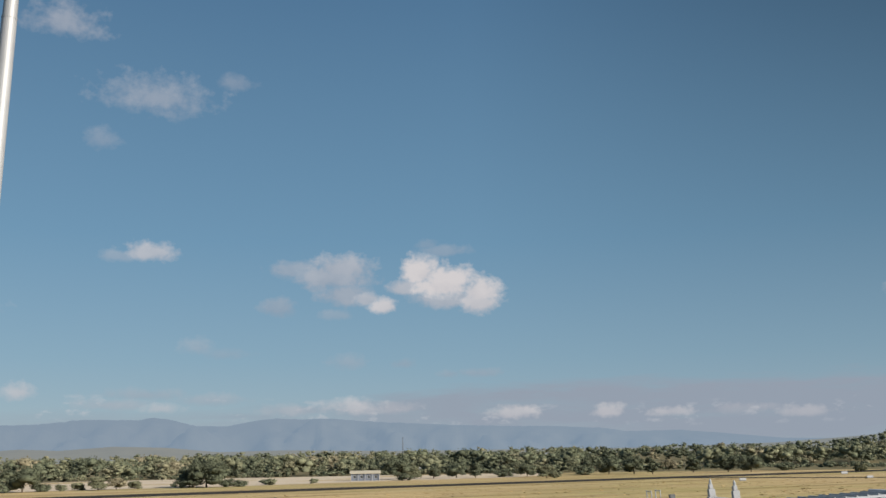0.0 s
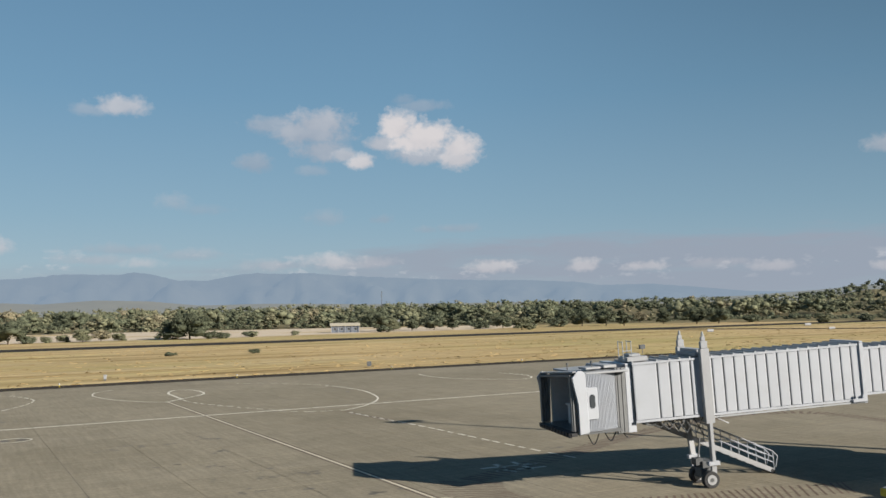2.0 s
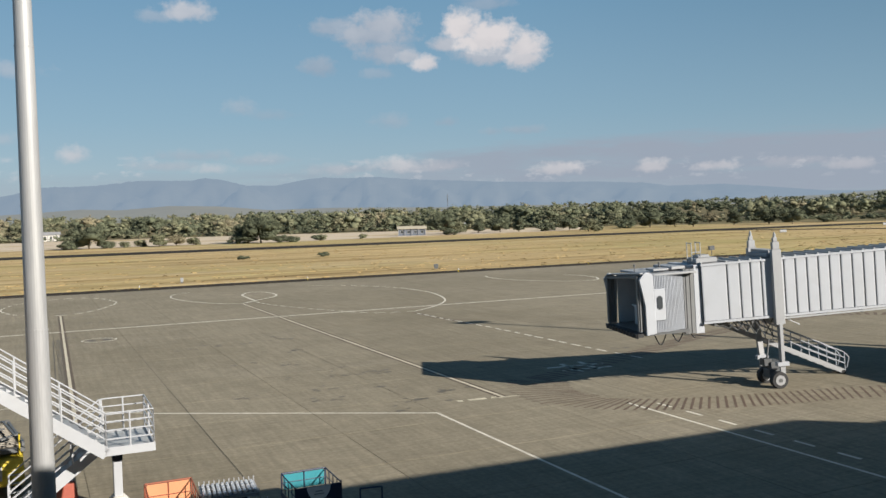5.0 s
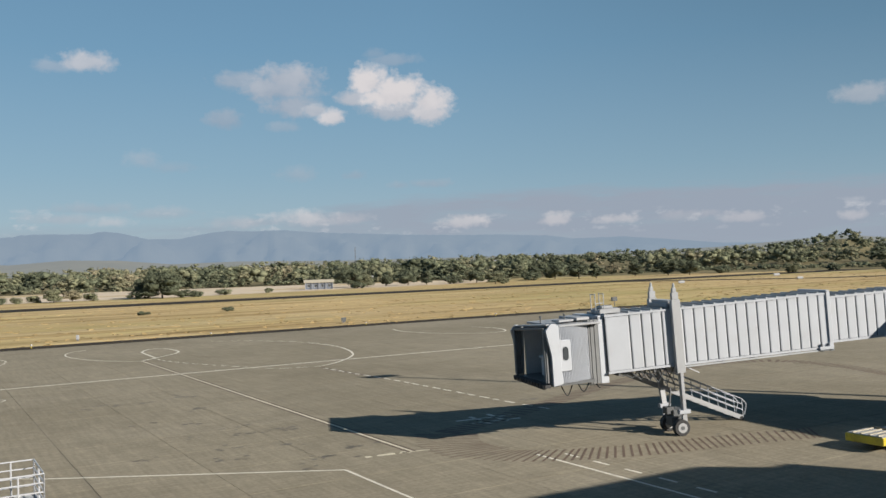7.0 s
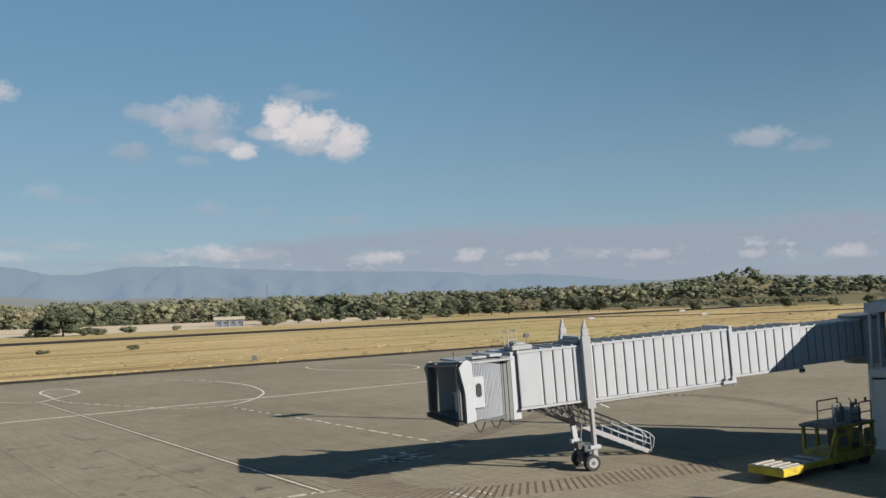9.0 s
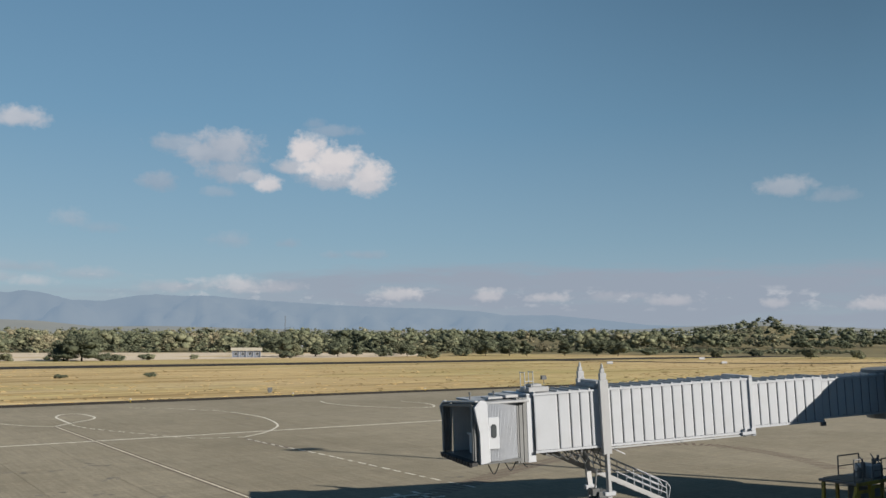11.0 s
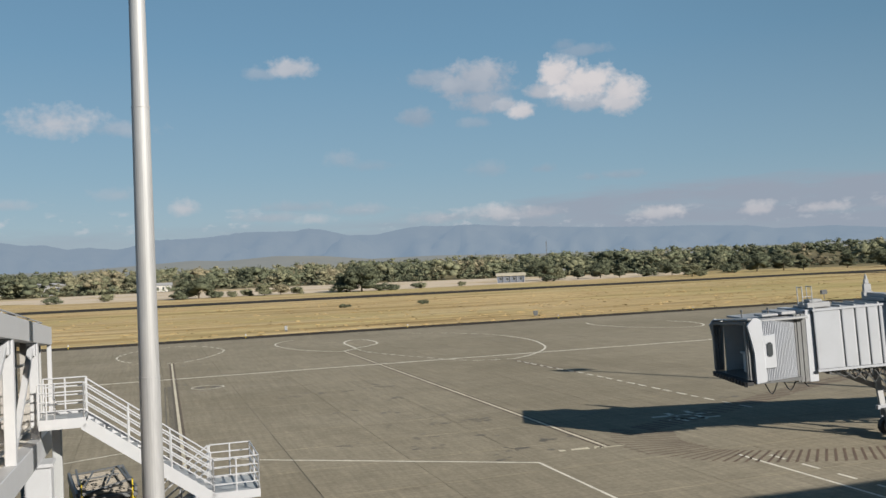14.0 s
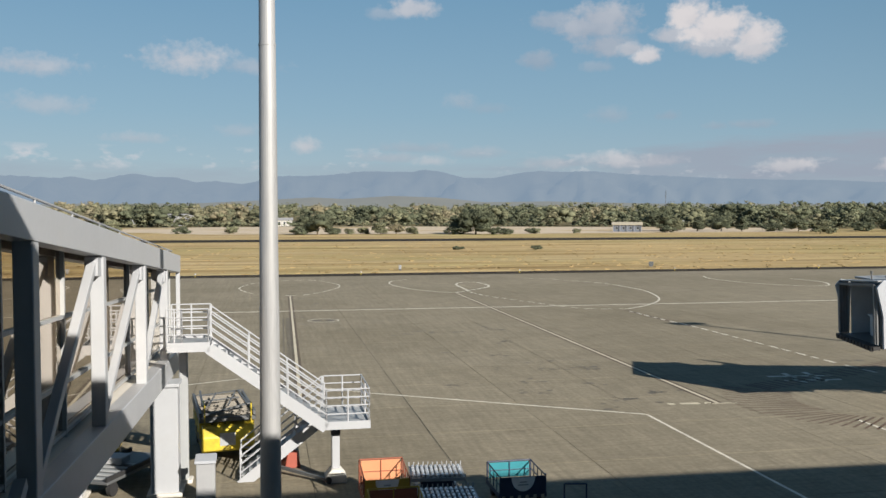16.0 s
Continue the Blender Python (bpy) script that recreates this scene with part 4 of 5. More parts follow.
for y in (-.42, 1.0):
    bm = BM()
    rod(bm, (-.5, y, -3.05), (-.5, y + .34, -3.05), .42, 24)
    wheel = part("wheel", bm, RUBBER, bridge, "black solid tyre with pale hub", bevel=.03)
    bm = BM()
    rod(bm, (-.5, y - .02, -3.05), (-.5, y + .36, -3.05), .25, 16)
    hub = part("rim", bm, OFFWHITE, wheel)
    bm = BM()
    rod(bm, (-.5, y - .04, -3.05), (-.5, y + .38, -3.05), .1, 12)
    part("hub", bm, DARKGREY, wheel)
# cab: flange, grey fabric ring, corrugated drum, hood
before_cab = set(bridge.children)
bm = BM()
bx(bm, -4.75, -4.3, -.14, .16, -.38, 2.9)
bx(bm, -4.75, -4.3, WID - .16, WID + .14, -.38, 2.9)
bx(bm, -4.75, -4.3, -.14, WID + .14, 2.72, 2.92)
part("cab_frame", bm, WHITE, bridge, bevel=.02)
bm = BM()
for k in range(5):
    bx(bm, -5.3 + k * .11, -5.21 + k * .11, -.16 - .03 * (k % 2), WID + .02, -.34, 2.76)
part("fabric_ring", bm, BELLOWS, bridge)
box_part("cab_floor", (-7.5, -5.25, -.45, WID + 1.3, -.2, -.06), DARKGREY, bridge)
# drum wall of upright corrugations on the near side
bm = BM()
pts = []
for i in range(45):
    a = i / 44
    x = -5.32 - 1.83 * a
    y = -.12 - .34 * math.sin(a * math.pi * .62) + .02 * (1 if i % 2 else -1)
    pts.append((x, y))
for (xa, ya), (xb, yb) in zip(pts, pts[1:]):
    bm.faces.new([bm.verts.new(p) for p in ((xa, ya, -.08), (xb, yb, -.08), (xb, yb, 2.62), (xa, ya, 2.62))])
bmesh.ops.remove_doubles(bm, verts=list(bm.verts), dist=.0005)
bmesh.ops.solidify(bm, geom=list(bm.faces), thickness=.04)
part("corrugated_wall", bm, WHITE, bridge, "white upright corrugated cab wall")
bm = BM()
bx(bm, -7.06, -6.50, -.60, -.48, .5, 1.98)
door = part("cab_door", bm, WHITE, bridge, bevel=.012)
bm = BM()
bx(bm, -6.93, -6.66, -.63, -.595, 1.02, 1.66)
bmesh.ops.bevel(bm, geom=[e for e in bm.edges if abs(e.verts[0].co.y - e.verts[1].co.y) > .005], offset=.06, segments=4, affect="EDGES")
part("window", bm, GLASS_DARK, door, "dark rounded window")
bm = BM()
bx(bm, -7.0, -4.76, -.5, WID + .9, 2.58, 2.68)
bx(bm, -6.7, -5.9, .1, .9, 2.76, 2.86)
bx(bm, -5.7, -5.0, .2, WID - .2, 2.76, 2.9)
part("cab_roof", bm, OFFWHITE, bridge, bevel=.02)
box_part("cab_back_wall", (-4.85, -4.78, .2, WID + 1.3, -.28, 2.5), CABIN, bridge)
box_part("cab_far_wall", (-7.0, -4.8, WID + 1.3, WID + 1.37, -.2, 2.4), CABIN, bridge)
def hood_shape(bm):
    """The hood narrows towards its far side and its near side stands further out."""
    for v in bm.verts:
        q = min(1, max(0, (v.co.y + .6) / (WID + 2.2)))
        f = (v.co.z + .5) / 3.3
        v.co.x -= .3 * (1 - q)
        v.co.z += .33 * (1 - f) - .33 * q * f


# the hood that meets an aircraft: white cheeks with folded fabric, open to the front
bm = BM()
prism(bm, [(-7.25, -.5), (-6.75, -.42), (-6.8, 2.68), (-7.2, 2.82), (-7.5, 2.45), (-7.22, 1.1)], -.66, -.5)
hood_shape(bm)
part("near_cheek", bm, WHITE, bridge, bevel=.02)
bm = BM()
prism(bm, [(-7.45, -.42), (-7.0, -.42), (-6.88, 2.72), (-7.35, 2.86), (-7.62, 2.5), (-7.38, 1.2)], WID + 1.55, WID + 1.67)
hood_shape(bm)
part("far_cheek", bm, GREY, bridge, bevel=.02)
for k in range(6):
    bm = BM()
    x = -7.15 - k * .07
    bx(bm, x - .03, x + .03, -.5 + .05 * (k % 2), -.3 + .05 * (k % 2), -.3, 2.6)
    bx(bm, x - .03, x + .03, WID + 1.38 - .05 * (k % 2), WID + 1.55, -.3, 2.6)
    bx(bm, x - .03, x + .03, -.4, WID + 1.5, 2.48 + .04 * (k % 2), 2.64)
    hood_shape(bm)
    part("hood_fold", bm, BELLOWS, bridge)
bm = BM()
bx(bm, -7.45, -6.9, -.6, WID + 1.6, 2.72, 2.8)
hood_shape(bm)
part("hood_top", bm, OFFWHITE, bridge, bevel=.02)
bm = BM()
bx(bm, -7.65, -7.35, -.55, WID + 1.55, -.56, -.38)
for k in range(11):
    bx(bm, -7.72, -7.62, -.5 + k * .39, -.25 + k * .39, -.62, -.4)
hood_shape(bm)
part("bumper", bm, RUBBER, bridge)
bm = BM()
bx(bm, -6.6, -6.0, WID - .3, WID + .3, -.06, .85)
bx(bm, -6.7, -6.05, WID - .35, WID + .35, .85, .95)
part("control_desk", bm, CABIN, bridge, bevel=.03)
bm = BM()
bx(bm, -6.2, -5.9, WID - .9, WID - .35, -.28, 1.75)
part("console_panel", bm, GREY, bridge, bevel=.03)
for ob in set(bridge.children) - before_cab:
    ob.matrix_basis = CAB
# rooftop fittings
bm = BM()
bx(bm, -4.1, -3.0, .3, 1.5, 2.96, 3.2)
bx(bm, -3.9, -3.3, .5, 1.2, 3.2, 3.34)
part("roof_unit", bm, OFFWHITE, bridge, bevel=.03)
bm = BM()
for x, y in ((-4.2, .5), (-4.2, 1.1), (-3.75, .5), (-3.75, 1.1)):
    rod(bm, (x, y, 2.95), (x, y, 4.0), .025)
rod(bm, (-4.2, .5, 3.95), (-4.2, 1.1, 3.95), .022)
rod(bm, (-3.75, .5, 3.95), (-3.75, 1.1, 3.95), .022)
rod(bm, (-4.2, .5, 3.5), (-3.75, .5, 3.5), .022)
part("roof_rail", bm, GREY, bridge)
bm = BM()
bx(bm, -3.3, -3.05, .4, .6, 3.55, 3.75)
rod(bm, (-3.18, .5, 3.3), (-3.18, .5, 3.6), .02)
part("flood_lamp", bm, DARKGREY, bridge)
for x in (-7.1, -5.85):
    bm = BM()
    rod(bm, (x, .6, 2.8), (x, .6, 3.05), .03)
    rod(bm, (x, .6, 3.05), (x, .6, 3.16), .06)
    part("beacon", bm, DARKGREY, bridge)
box_part("cable_tray", (-.1, 8.4, -.07, .0, -.11, -.03), GREY, bridge)
bm = BM()
bar(bm, (.1, -.02, -.06), (1.0, .3, -.5), .05, .05)
bar(bm, (.1, WID, -.06), (1.0, WID - .3, -.5), .05, .05)
part("knee_brace", bm, OFFWHITE, bridge)
for x in even(-3.4, 8.0, 6):
    box_part("floor_beam", (x - .06, x + .06, .06, WID - .06, -.16, 0), DARKGREY, bridge)
# looping cable under the cab
cu = bpy.data.curves.new("cable", "CURVE")
cu.dimensions, cu.bevel_depth, cu.bevel_resolution = "3D", .03, 2
sp = cu.splines.new("POLY")
pts = []
for i in range(60):
    q = i / 59
    pts.append((-6.55 + 2.2 * q, .35, -.55 + .36 * math.cos(q * 5 * math.pi) * (1 - .35 * q) + .12 * q))
sp.points.add(len(pts) - 1)
for p, c in zip(sp.points, pts):
    p.co = (*c, 1)
cu.materials.append(RUBBER)
tmp = bpy.data.objects.new("cable_curve", cu)
me = bpy.data.meshes.new_from_object(tmp)
bpy.data.objects.remove(tmp)
cable = new("cable", me)
cable.parent = bridge
# service stair on the far side, hung from the tunnel and rolling on the ground
bm = BM()
ys = (WID + .15, WID + 1.0)
A, B = Vector((-3.2, 0, .1)), Vector((4.5, 0, -3.62))
for y in ys:
    bar(bm, A + Vector((0, y, 0)), B + Vector((0, y, 0)), .06, .24)
stair = part("service_stair", bm, OFFWHITE, bridge, "white steel service stair with tube rails")
for k in range(17):
    p = A.lerp(B, (k + .5) / 17)
    box_part("tread", (p.x - .14, p.x + .14, ys[0], ys[1], p.z - .02, p.z + .02), GREY, stair)
for y in ys:
    bm = BM()
    for hgt in (.45, .75, 1.05):
        rod(bm, A + Vector((0, y, hgt)), B + Vector((0, y, hgt)), .026, 6)
    for k in range(9):
        p = A.lerp(B, k / 8)
        rod(bm, (p.x, y, p.z), (p.x, y, p.z + 1.05), .024, 6)
    rod(bm, B + Vector((0, y, 1.05)), B + Vector((.25, y, .75)), .026, 6)
    rod(bm, B + Vector((.25, y, .75)), B + Vector((.1, y, .2)), .026, 6)
    part("handrail", bm, WHITE, stair)
for y in ys:
    bm = BM()
    rod(bm, B + Vector((-.1, y - .04, -.0)), B + Vector((-.1, y + .04, -.0)), .12, 12)
    part("caster", bm, RUBBER, stair)
for y in (.2, WID - .2):
    bm = BM()
    for k in range(7):
        rod(bm, (-3.6 + 3.2 * k / 7, y, -.1), (-3.6 + 3.2 * (k + 1) / 7, y, -.1 - .9 * ((k + 1) / 7)), .03, 5)
        rod(bm, (-3.6 + 3.2 * (k + 1) / 7, y, -.05), (-3.6 + 3.2 * k / 7, y, -.1 - .9 * k / 7), .025, 5)
    part("brace_lattice", bm, DARKGREY, bridge)
# rotunda at the fixed end
bm = BM()
bmesh.ops.create_cone(bm, cap_ends=True, segments=32, radius1=1.6, radius2=1.6, depth=2.6, matrix=Matrix.Translation((19.0, WID / 2, 1.3)))
part("rotunda_drum", bm, GREY, bridge)
bm = BM()
bmesh.ops.create_cone(bm, cap_ends=True, segments=32, radius1=1.75, radius2=1.7, depth=.2, matrix=Matrix.Translation((19.0, WID / 2, 2.68)))
part("rotunda_roof", bm, DARKGREY, bridge)
bm = BM()
rod(bm, (19.3, WID / 2, .2), (19.06, WID / 2, -4.5), .55, 20)
part("rotunda_column", bm, WALL, bridge)

# ---- second light mast, outside the view; its shadow lies across the apron ----
far_mast = thing("light_mast", pose(57.6, 22.6, 0), "tall galvanised steel light mast with lamp heads", "light mast")
bm = BM()
rod(bm, (0, 0, 0), (0, 0, 22.6), .3, 20, .16)
part("lower_tube", bm, GALV, far_mast)
bm = BM()
bx(bm, -1.3, 1.3, -.25, .25, 22.2, 22.8)
part("lamp_head", bm, GREY, far_mast, bevel=.04)

# ---- elevated fixed walkway beside the stair ----


def walkway(name, mirror, x_face, width, y0, y1, label, truss=True):
    """A sloping glazed walkway along y. Its outer face stands at x_face; mirror is -1 where the face looks to -x."""
    ob = thing(name, Matrix(), label, "walkway")
    s = mirror

    def X(d):
        return x_face - s * d

    def zt(y):
        return 9.23 - .0845 * (y - 11.2)

    def zb(y):
        return 8.72 - .089 * (y - 11.2)

    def zc(y):
        return 4.93 - .053 * (y - 16.3)

    def slab(nm, xa, xb, f0, f1, material, a=y0, b=y1, bevel=.0):
        bm = BM()
        prism(bm, [(a, f0(a)), (b, f0(b)), (b, f1(b)), (a, f1(a))], min(X(xa), X(xb)), max(X(xa), X(xb)), "x")
        return part(nm, bm, material, ob, bevel=bevel)

    slab("fascia", 0, .32, zb, zt, BRIGHT, bevel=.01)
    slab("roof", .30, width, lambda y: zt(y) - .12, lambda y: zt(y) - .02, ROOFING)
    slab("roof_kerb", .75, .95, lambda y: zt(y) - .02, lambda y: zt(y) + .12, ROOFING)
    slab("floor_slab", .35, width, lambda y: zc(y) - .35, lambda y: zc(y) - .02, WALL)
    slab("bottom_chord", 0, .36, lambda y: zc(y) - .68, zc, BRIGHT, bevel=.015)
    slab("far_fascia", width - .3, width, zb, zt, BRIGHT)
    slab("far_chord", width - .3, width, lambda y: zc(y) - .68, zc, BRIGHT)
    g = slab("glazing", .62, .65, lambda y: zc(y) - .02, lambda y: zb(y) + .15, GLASS_BROWN, b=y1 - .5)
    slab("far_glazing", width - .12, width - .09, lambda y: zc(y) - .02, lambda y: zb(y) + .15, GLASS_BROWN, b=y1 - .5)
    for k, h in enumerate((.05, .95, 2.15)):
        slab("transom", .56, .64, lambda y: zc(y) + h, lambda y: zc(y) + h + .07, GREY, b=y1 - .5)
    n = 9
    for k in range(n):
        y = y0 + .4 + (y1 - y0 - .9) * k / (n - 1)
        box_part("glazing_post", (min(X(.55), X(.66)), max(X(.55), X(.66)), y - .04, y + .04, zc(y), zb(y) + .1), GREY, ob)
    # end wall and corner post
    box_part("end_wall", (min(X(.3), X(width)), max(X(.3), X(width)), y1 - .5, y1 - .35, zc(y1) - .02, zt(y1) - .12), GREY, ob)
    box_part("corner_post", (min(X(0), X(.14)), max(X(0), X(.14)), y1 - .14, y1, zc(y1), zb(y1)), BRIGHT, ob, bevel=.01)
    box_part("end_beam", (min(X(0), X(width)), max(X(0), X(width)), y1, y1 + .2, zb(y1) + .02, zt(y1)), BRIGHT, ob, bevel=.01)
    # roof rail
    bm = BM()
    for a, b in ((y0, y1 - 1.6),):
        rod(bm, (X(.12), a, zt(a) + .1), (X(.12), b, zt(b) + .1), .022, 6)
        rod(bm, (X(.12), b, zt(b) + .1), (X(.9), b + .5, zt(b) + .1), .022, 6)
        k = a
        while k < b:
            rod(bm, (X(.12), k, zt(k)), (X(.12), k, zt(k) + .1), .018, 6)
            k += 2.45
    part("roof_rail", bm, OFFWHITE, ob)
    if truss:
        ys = (12.84, 18.1, 24.1, 29.4)
        for k, y in enumerate(ys):
            w = .17 if k == 0 else .15
            z0 = 0 if k == 0 else zc(y) - .1
            box_part("truss_post", (min(X(.02), X(.28)), max(X(.02), X(.28)), y - w, y + w, z0, zb(y) + .03), BRIGHT, ob, bevel=.015)
            if k:
                bm = BM()
                p = ys[k - 1]
                bar(bm, (X(.18), y - .32, zb(y) - .05), (X(.18), p + .45, zc(p) + .1), .16, .17)
                part("truss_brace", bm, BRIGHT, ob, bevel=.01)
                bm = BM()
                bx(bm, min(X(.06), X(.3)), max(X(.06), X(.3)), y - .5, y - .1, zb(y) - .34, zb(y) + .02)
                part("gusset", bm, BRIGHT, ob)
        bm = BM()
        bar(bm, (X(.18), 12.5, 5.4), (X(.18), 9.0, 3.4), .16, .17)
        part("truss_brace", bm, BRIGHT, ob)
    return ob


left = walkway("fixed_walkway", 1, -3.0, 3.6, 1.0, 33.3, "white steel truss walkway with brown reflective glazing")
right = walkway("fixed_walkway", -1, 48.2, 4.8, 1.0, 25.9, "white elevated walkway leading to the bridge rotunda", False)


def pillar(x0, x1, y0, y1, top, label, material=BRIGHT):
    ob = thing("pillar", Matrix(), label, "pillar")
    box_part("shaft", (x0, x1, y0, y1, 0, top), material, ob, bevel=.03)
    box_part("pillar_head", (x0 - .06, x1 + .06, y0 - .06, y1 + .06, top, top + .12), material, ob, bevel=.02)
    box_part("footing", (x0 - .12, x1 + .12, y0 - .12, y1 + .12, 0, .12), WALL, ob, bevel=.02)
    return ob


pillar(-3.56, -2.72, 28.85, 29.7, 3.45, "broad white concrete pillar under the walkway end")
pillar(-2.8, -2.52, 30.2, 30.5, 4.4, "slim grey pillar at the stair head", GREY)
pillar(-6.4, -5.6, 28.85, 29.7, 3.45, "broad white concrete pillar under the walkway end")
pillar(48.2, 49.3, 24.7, 25.8, 3.9, "pale grey concrete pillar under the walkway end", WALL)
pillar(51.8, 52.8, 24.7, 25.8, 3.9, "pale grey concrete pillar under the walkway end", WALL)
pillar(48.2, 49.3, 11.0, 12.0, 4.3, "pale grey concrete pillar under the walkway", WALL)
wl = thing("ground_room", Matrix(), "pale rendered room under the walkway with a dark window", "room")
box_part("room_wall", (48.7, 52.6, 13, 24.6, 0, 3.8), WALL, wl)
box_part("window", (48.67, 48.7, 19.2, 22.9, 1.0, 2.6), GLASS_DARK, wl)
box_part("fascia", (48.15, 52.9, 24.6, 25.95, 4.03, 4.3), WALL, wl)

# ---- outside stair ----
stair = thing("outside_stair", Matrix(), "white steel outside stair with a mid landing and tube rails", "stair")
Y0, Y1, Y2 = 28.6, 29.8, 31.1
TOP, MID = 4.82, 2.13


def stringer(name, a, b, y, h=.36):
    bm = BM()
    bar(bm, (a[0], y, a[1] - h / 2 + .05), (b[0], y, b[1] - h / 2 + .05), .06, h)
    return part(name, bm, BRIGHT, stair)


for y in (Y0 + .03, Y1 - .03):
    stringer("stringer", (-1.75, TOP), (1.9, MID), y)
for y in (Y1 + .13, Y2 - .03):
    stringer("stringer", (1.9, MID), (-.85, .02), y)
for k in range(15):
    q = (k + .5) / 15
    x, z = -1.75 + 3.62 * q, TOP - (TOP - MID) * (k + 1) / 16
    box_part("tread", (x - .14, x + .14, Y0 + .06, Y1 - .06, z - .035, z), GREY, stair)
for k in range(11):
    q = (k + .5) / 11
    x, z = 1.85 - 2.65 * q, MID - (MID - .05) * (k + 1) / 12
    box_part("tread", (x - .13, x + .13, Y1 + .16, Y2 - .06, z - .035, z), GREY, stair)


def landing(x0, x1, y0, y1, z, depth):
    bm = BM()
    bx(bm, x0, x1, y0 + .05, y1 - .05, z - .06, z)
    deck = part("landing_deck", bm, GREY, stair)
    for dims in ((x0, x1, y0, y0 + .05, z - depth, z + .06), (x0, x1, y1 - .05, y1, z - depth, z + .06), (x1 - .05, x1, y0 + .05, y1 - .05, z - depth, z + .06)):
        box_part("edge_beam", dims, BRIGHT, deck)


landing(1.85, 3.32, Y0, Y2, MID, .2)
landing(-3.0, -1.7, Y0, Y1 + .4, TOP, .24)


def rail(pts, posts, heights=(.3, .57, .84, 1.1), r=.024):
    """A tube rail along (x, y, floor) points, with posts at fractions of each stretch."""
    bm = BM()
    for a, b in zip(pts, pts[1:]):
        a, b = Vector(a), Vector(b)
        for h in heights:
            rod(bm, a + Vector((0, 0, h)), b + Vector((0, 0, h)), r, 6)
    top = part("handrail", bm, BRIGHT, stair)
    for a, b in zip(pts, pts[1:]):
        for k in range(posts + 1):
            p = Vector(a).lerp(Vector(b), k / posts)
            bm = BM()
            rod(bm, p - Vector((0, 0, .1)), p + Vector((0, 0, heights[-1])), r * 1.25, 6)
            part("rail_post", bm, BRIGHT, top)


rail([(-1.75, Y0 + .03, TOP), (1.9, Y0 + .03, MID)], 3)
rail([(-1.75, Y1 - .03, TOP), (1.9, Y1 - .03, MID)], 3)
rail([(1.9, Y0 + .03, MID), (3.28, Y0 + .03, MID)], 2)
rail([(3.28, Y0 + .03, MID), (3.28, Y2 - .03, MID)], 2)
rail([(1.95, Y2 - .03, MID), (3.28, Y2 - .03, MID)], 2)
rail([(1.9, Y1 + .12, MID), (-.85, Y1 + .12, .02)], 3)
rail([(1.9, Y2 - .03, MID), (-.85, Y2 - .03, .02)], 3)
rail([(-3.0, Y0 + .03, TOP), (-2.55, Y0 + .03, TOP)], 2)
rail([(-2.55, Y0 + .03, TOP), (-1.75, Y0 + .03, TOP)], 1)
rail([(-1.75, Y1 + .37, TOP), (-3.0, Y1 + .37, TOP)], 2)
bm = BM()
bx(bm, 2.12, 2.38, 29.35, 29.62, 0, MID - .2)
part("support_post", bm, BRIGHT, stair, bevel=.02)
box_part("post_head", (2.1, 2.4, 29.32, 29.65, MID - .55, MID - .2), DARKGREY, stair)
bm = BM()
prism(bm, [(1.9, 0), (2.6, 0), (2.6, .22), (2.4, .45), (2.1, .45), (1.9, .22)], 29.2, 29.78)
part("post_foot", bm, WALL, stair, bevel=.02)
bm = BM()
bar(bm, (2.1, 30.9, 1.85), (.3, 30.9, .45), .2, .22)
part("under_beam", bm, GREY, stair)

# ---- things on the ground round the stair ----
cab = thing("utility_cabinet", Matrix(), "white upright utility cabinet with a sloped cap", "cabinet")
box_part("body", (-2.12, -1.56, 27.9, 28.4, 0, 1.25), OFFWHITE, cab, bevel=.02)
bm = BM()
prism(bm, [(27.84, 1.25), (28.46, 1.25), (28.46, 1.42), (27.84, 1.34)], -2.16, -1.52, "x")
part("lid", bm, WHITE, cab, bevel=.01)


chock = thing("red_barrier", pose(.75, 31.6, 0, 0, 0, 20), "red brown plastic barrier under the stair", "barrier")
bm = BM()
prism(bm, [(-.3, 0), (.3, 0), (.18, .62), (-.18, .62)], -.45, .45)
part("body", bm, CONE, chock, bevel=.03)
tow = thing("tow_bar", Matrix(), "dark steel tow bar lying on the apron", "tow bar")
bm = BM()
bar(bm, (-.2, 31.2, .3), (2.0, 29.2, .12), .1, .1)
part("shaft", bm, DARKGREY, tow)
bm = BM()
rod(bm, (2.0, 29.1, .12), (2.0, 29.3, .12), .1, 12)
part("wheel", bm, RUBBER, tow)


trolley = thing("flat_trolley", pose(-4.75, 30.6, 0, 0, 0, -26), "dark low flat trolley with a pale box under the walkway", "trolley")
box_part("deck", (-.75, .75, -1.7, 1.7, .48, .58), DARKGREY, trolley, bevel=.02)
for sx in (-.7, .7):
    box_part("side_rail", (sx - .04, sx + .04, -1.7, 1.7, .58, .72), RUBBER, trolley)
for sx in (-.55, .55):
    for sy in (-1.2, 1.2):
        bm = BM()
        rod(bm, (sx - .07, sy, .22), (sx + .07, sy, .22), .22, 16)
        part("wheel", bm, RUBBER, trolley)
bm = BM()
bar(bm, (0, -1.7, .4), (0, -2.6, .25), .07, .07)
part("tow_bar", bm, DARKGREY, trolley)
for k in range(5):
    box_part("deck_slat", (-.6, .6, -1.5 + k * .4, -1.35 + k * .4, .58, .62), GREY, trolley)
crate = thing("flat_box", pose(-4.9, 30.9, .58, 0, 0, -18), "pale flat box lying on the dark trolley", "box")
box_part("body", (-.35, .35, -.3, .3, .04, .24), OFFWHITE, crate, bevel=.02)
box_part("lid", (-.37, .37, -.32, .32, .24, .28), BRIGHT, crate, bevel=.01)
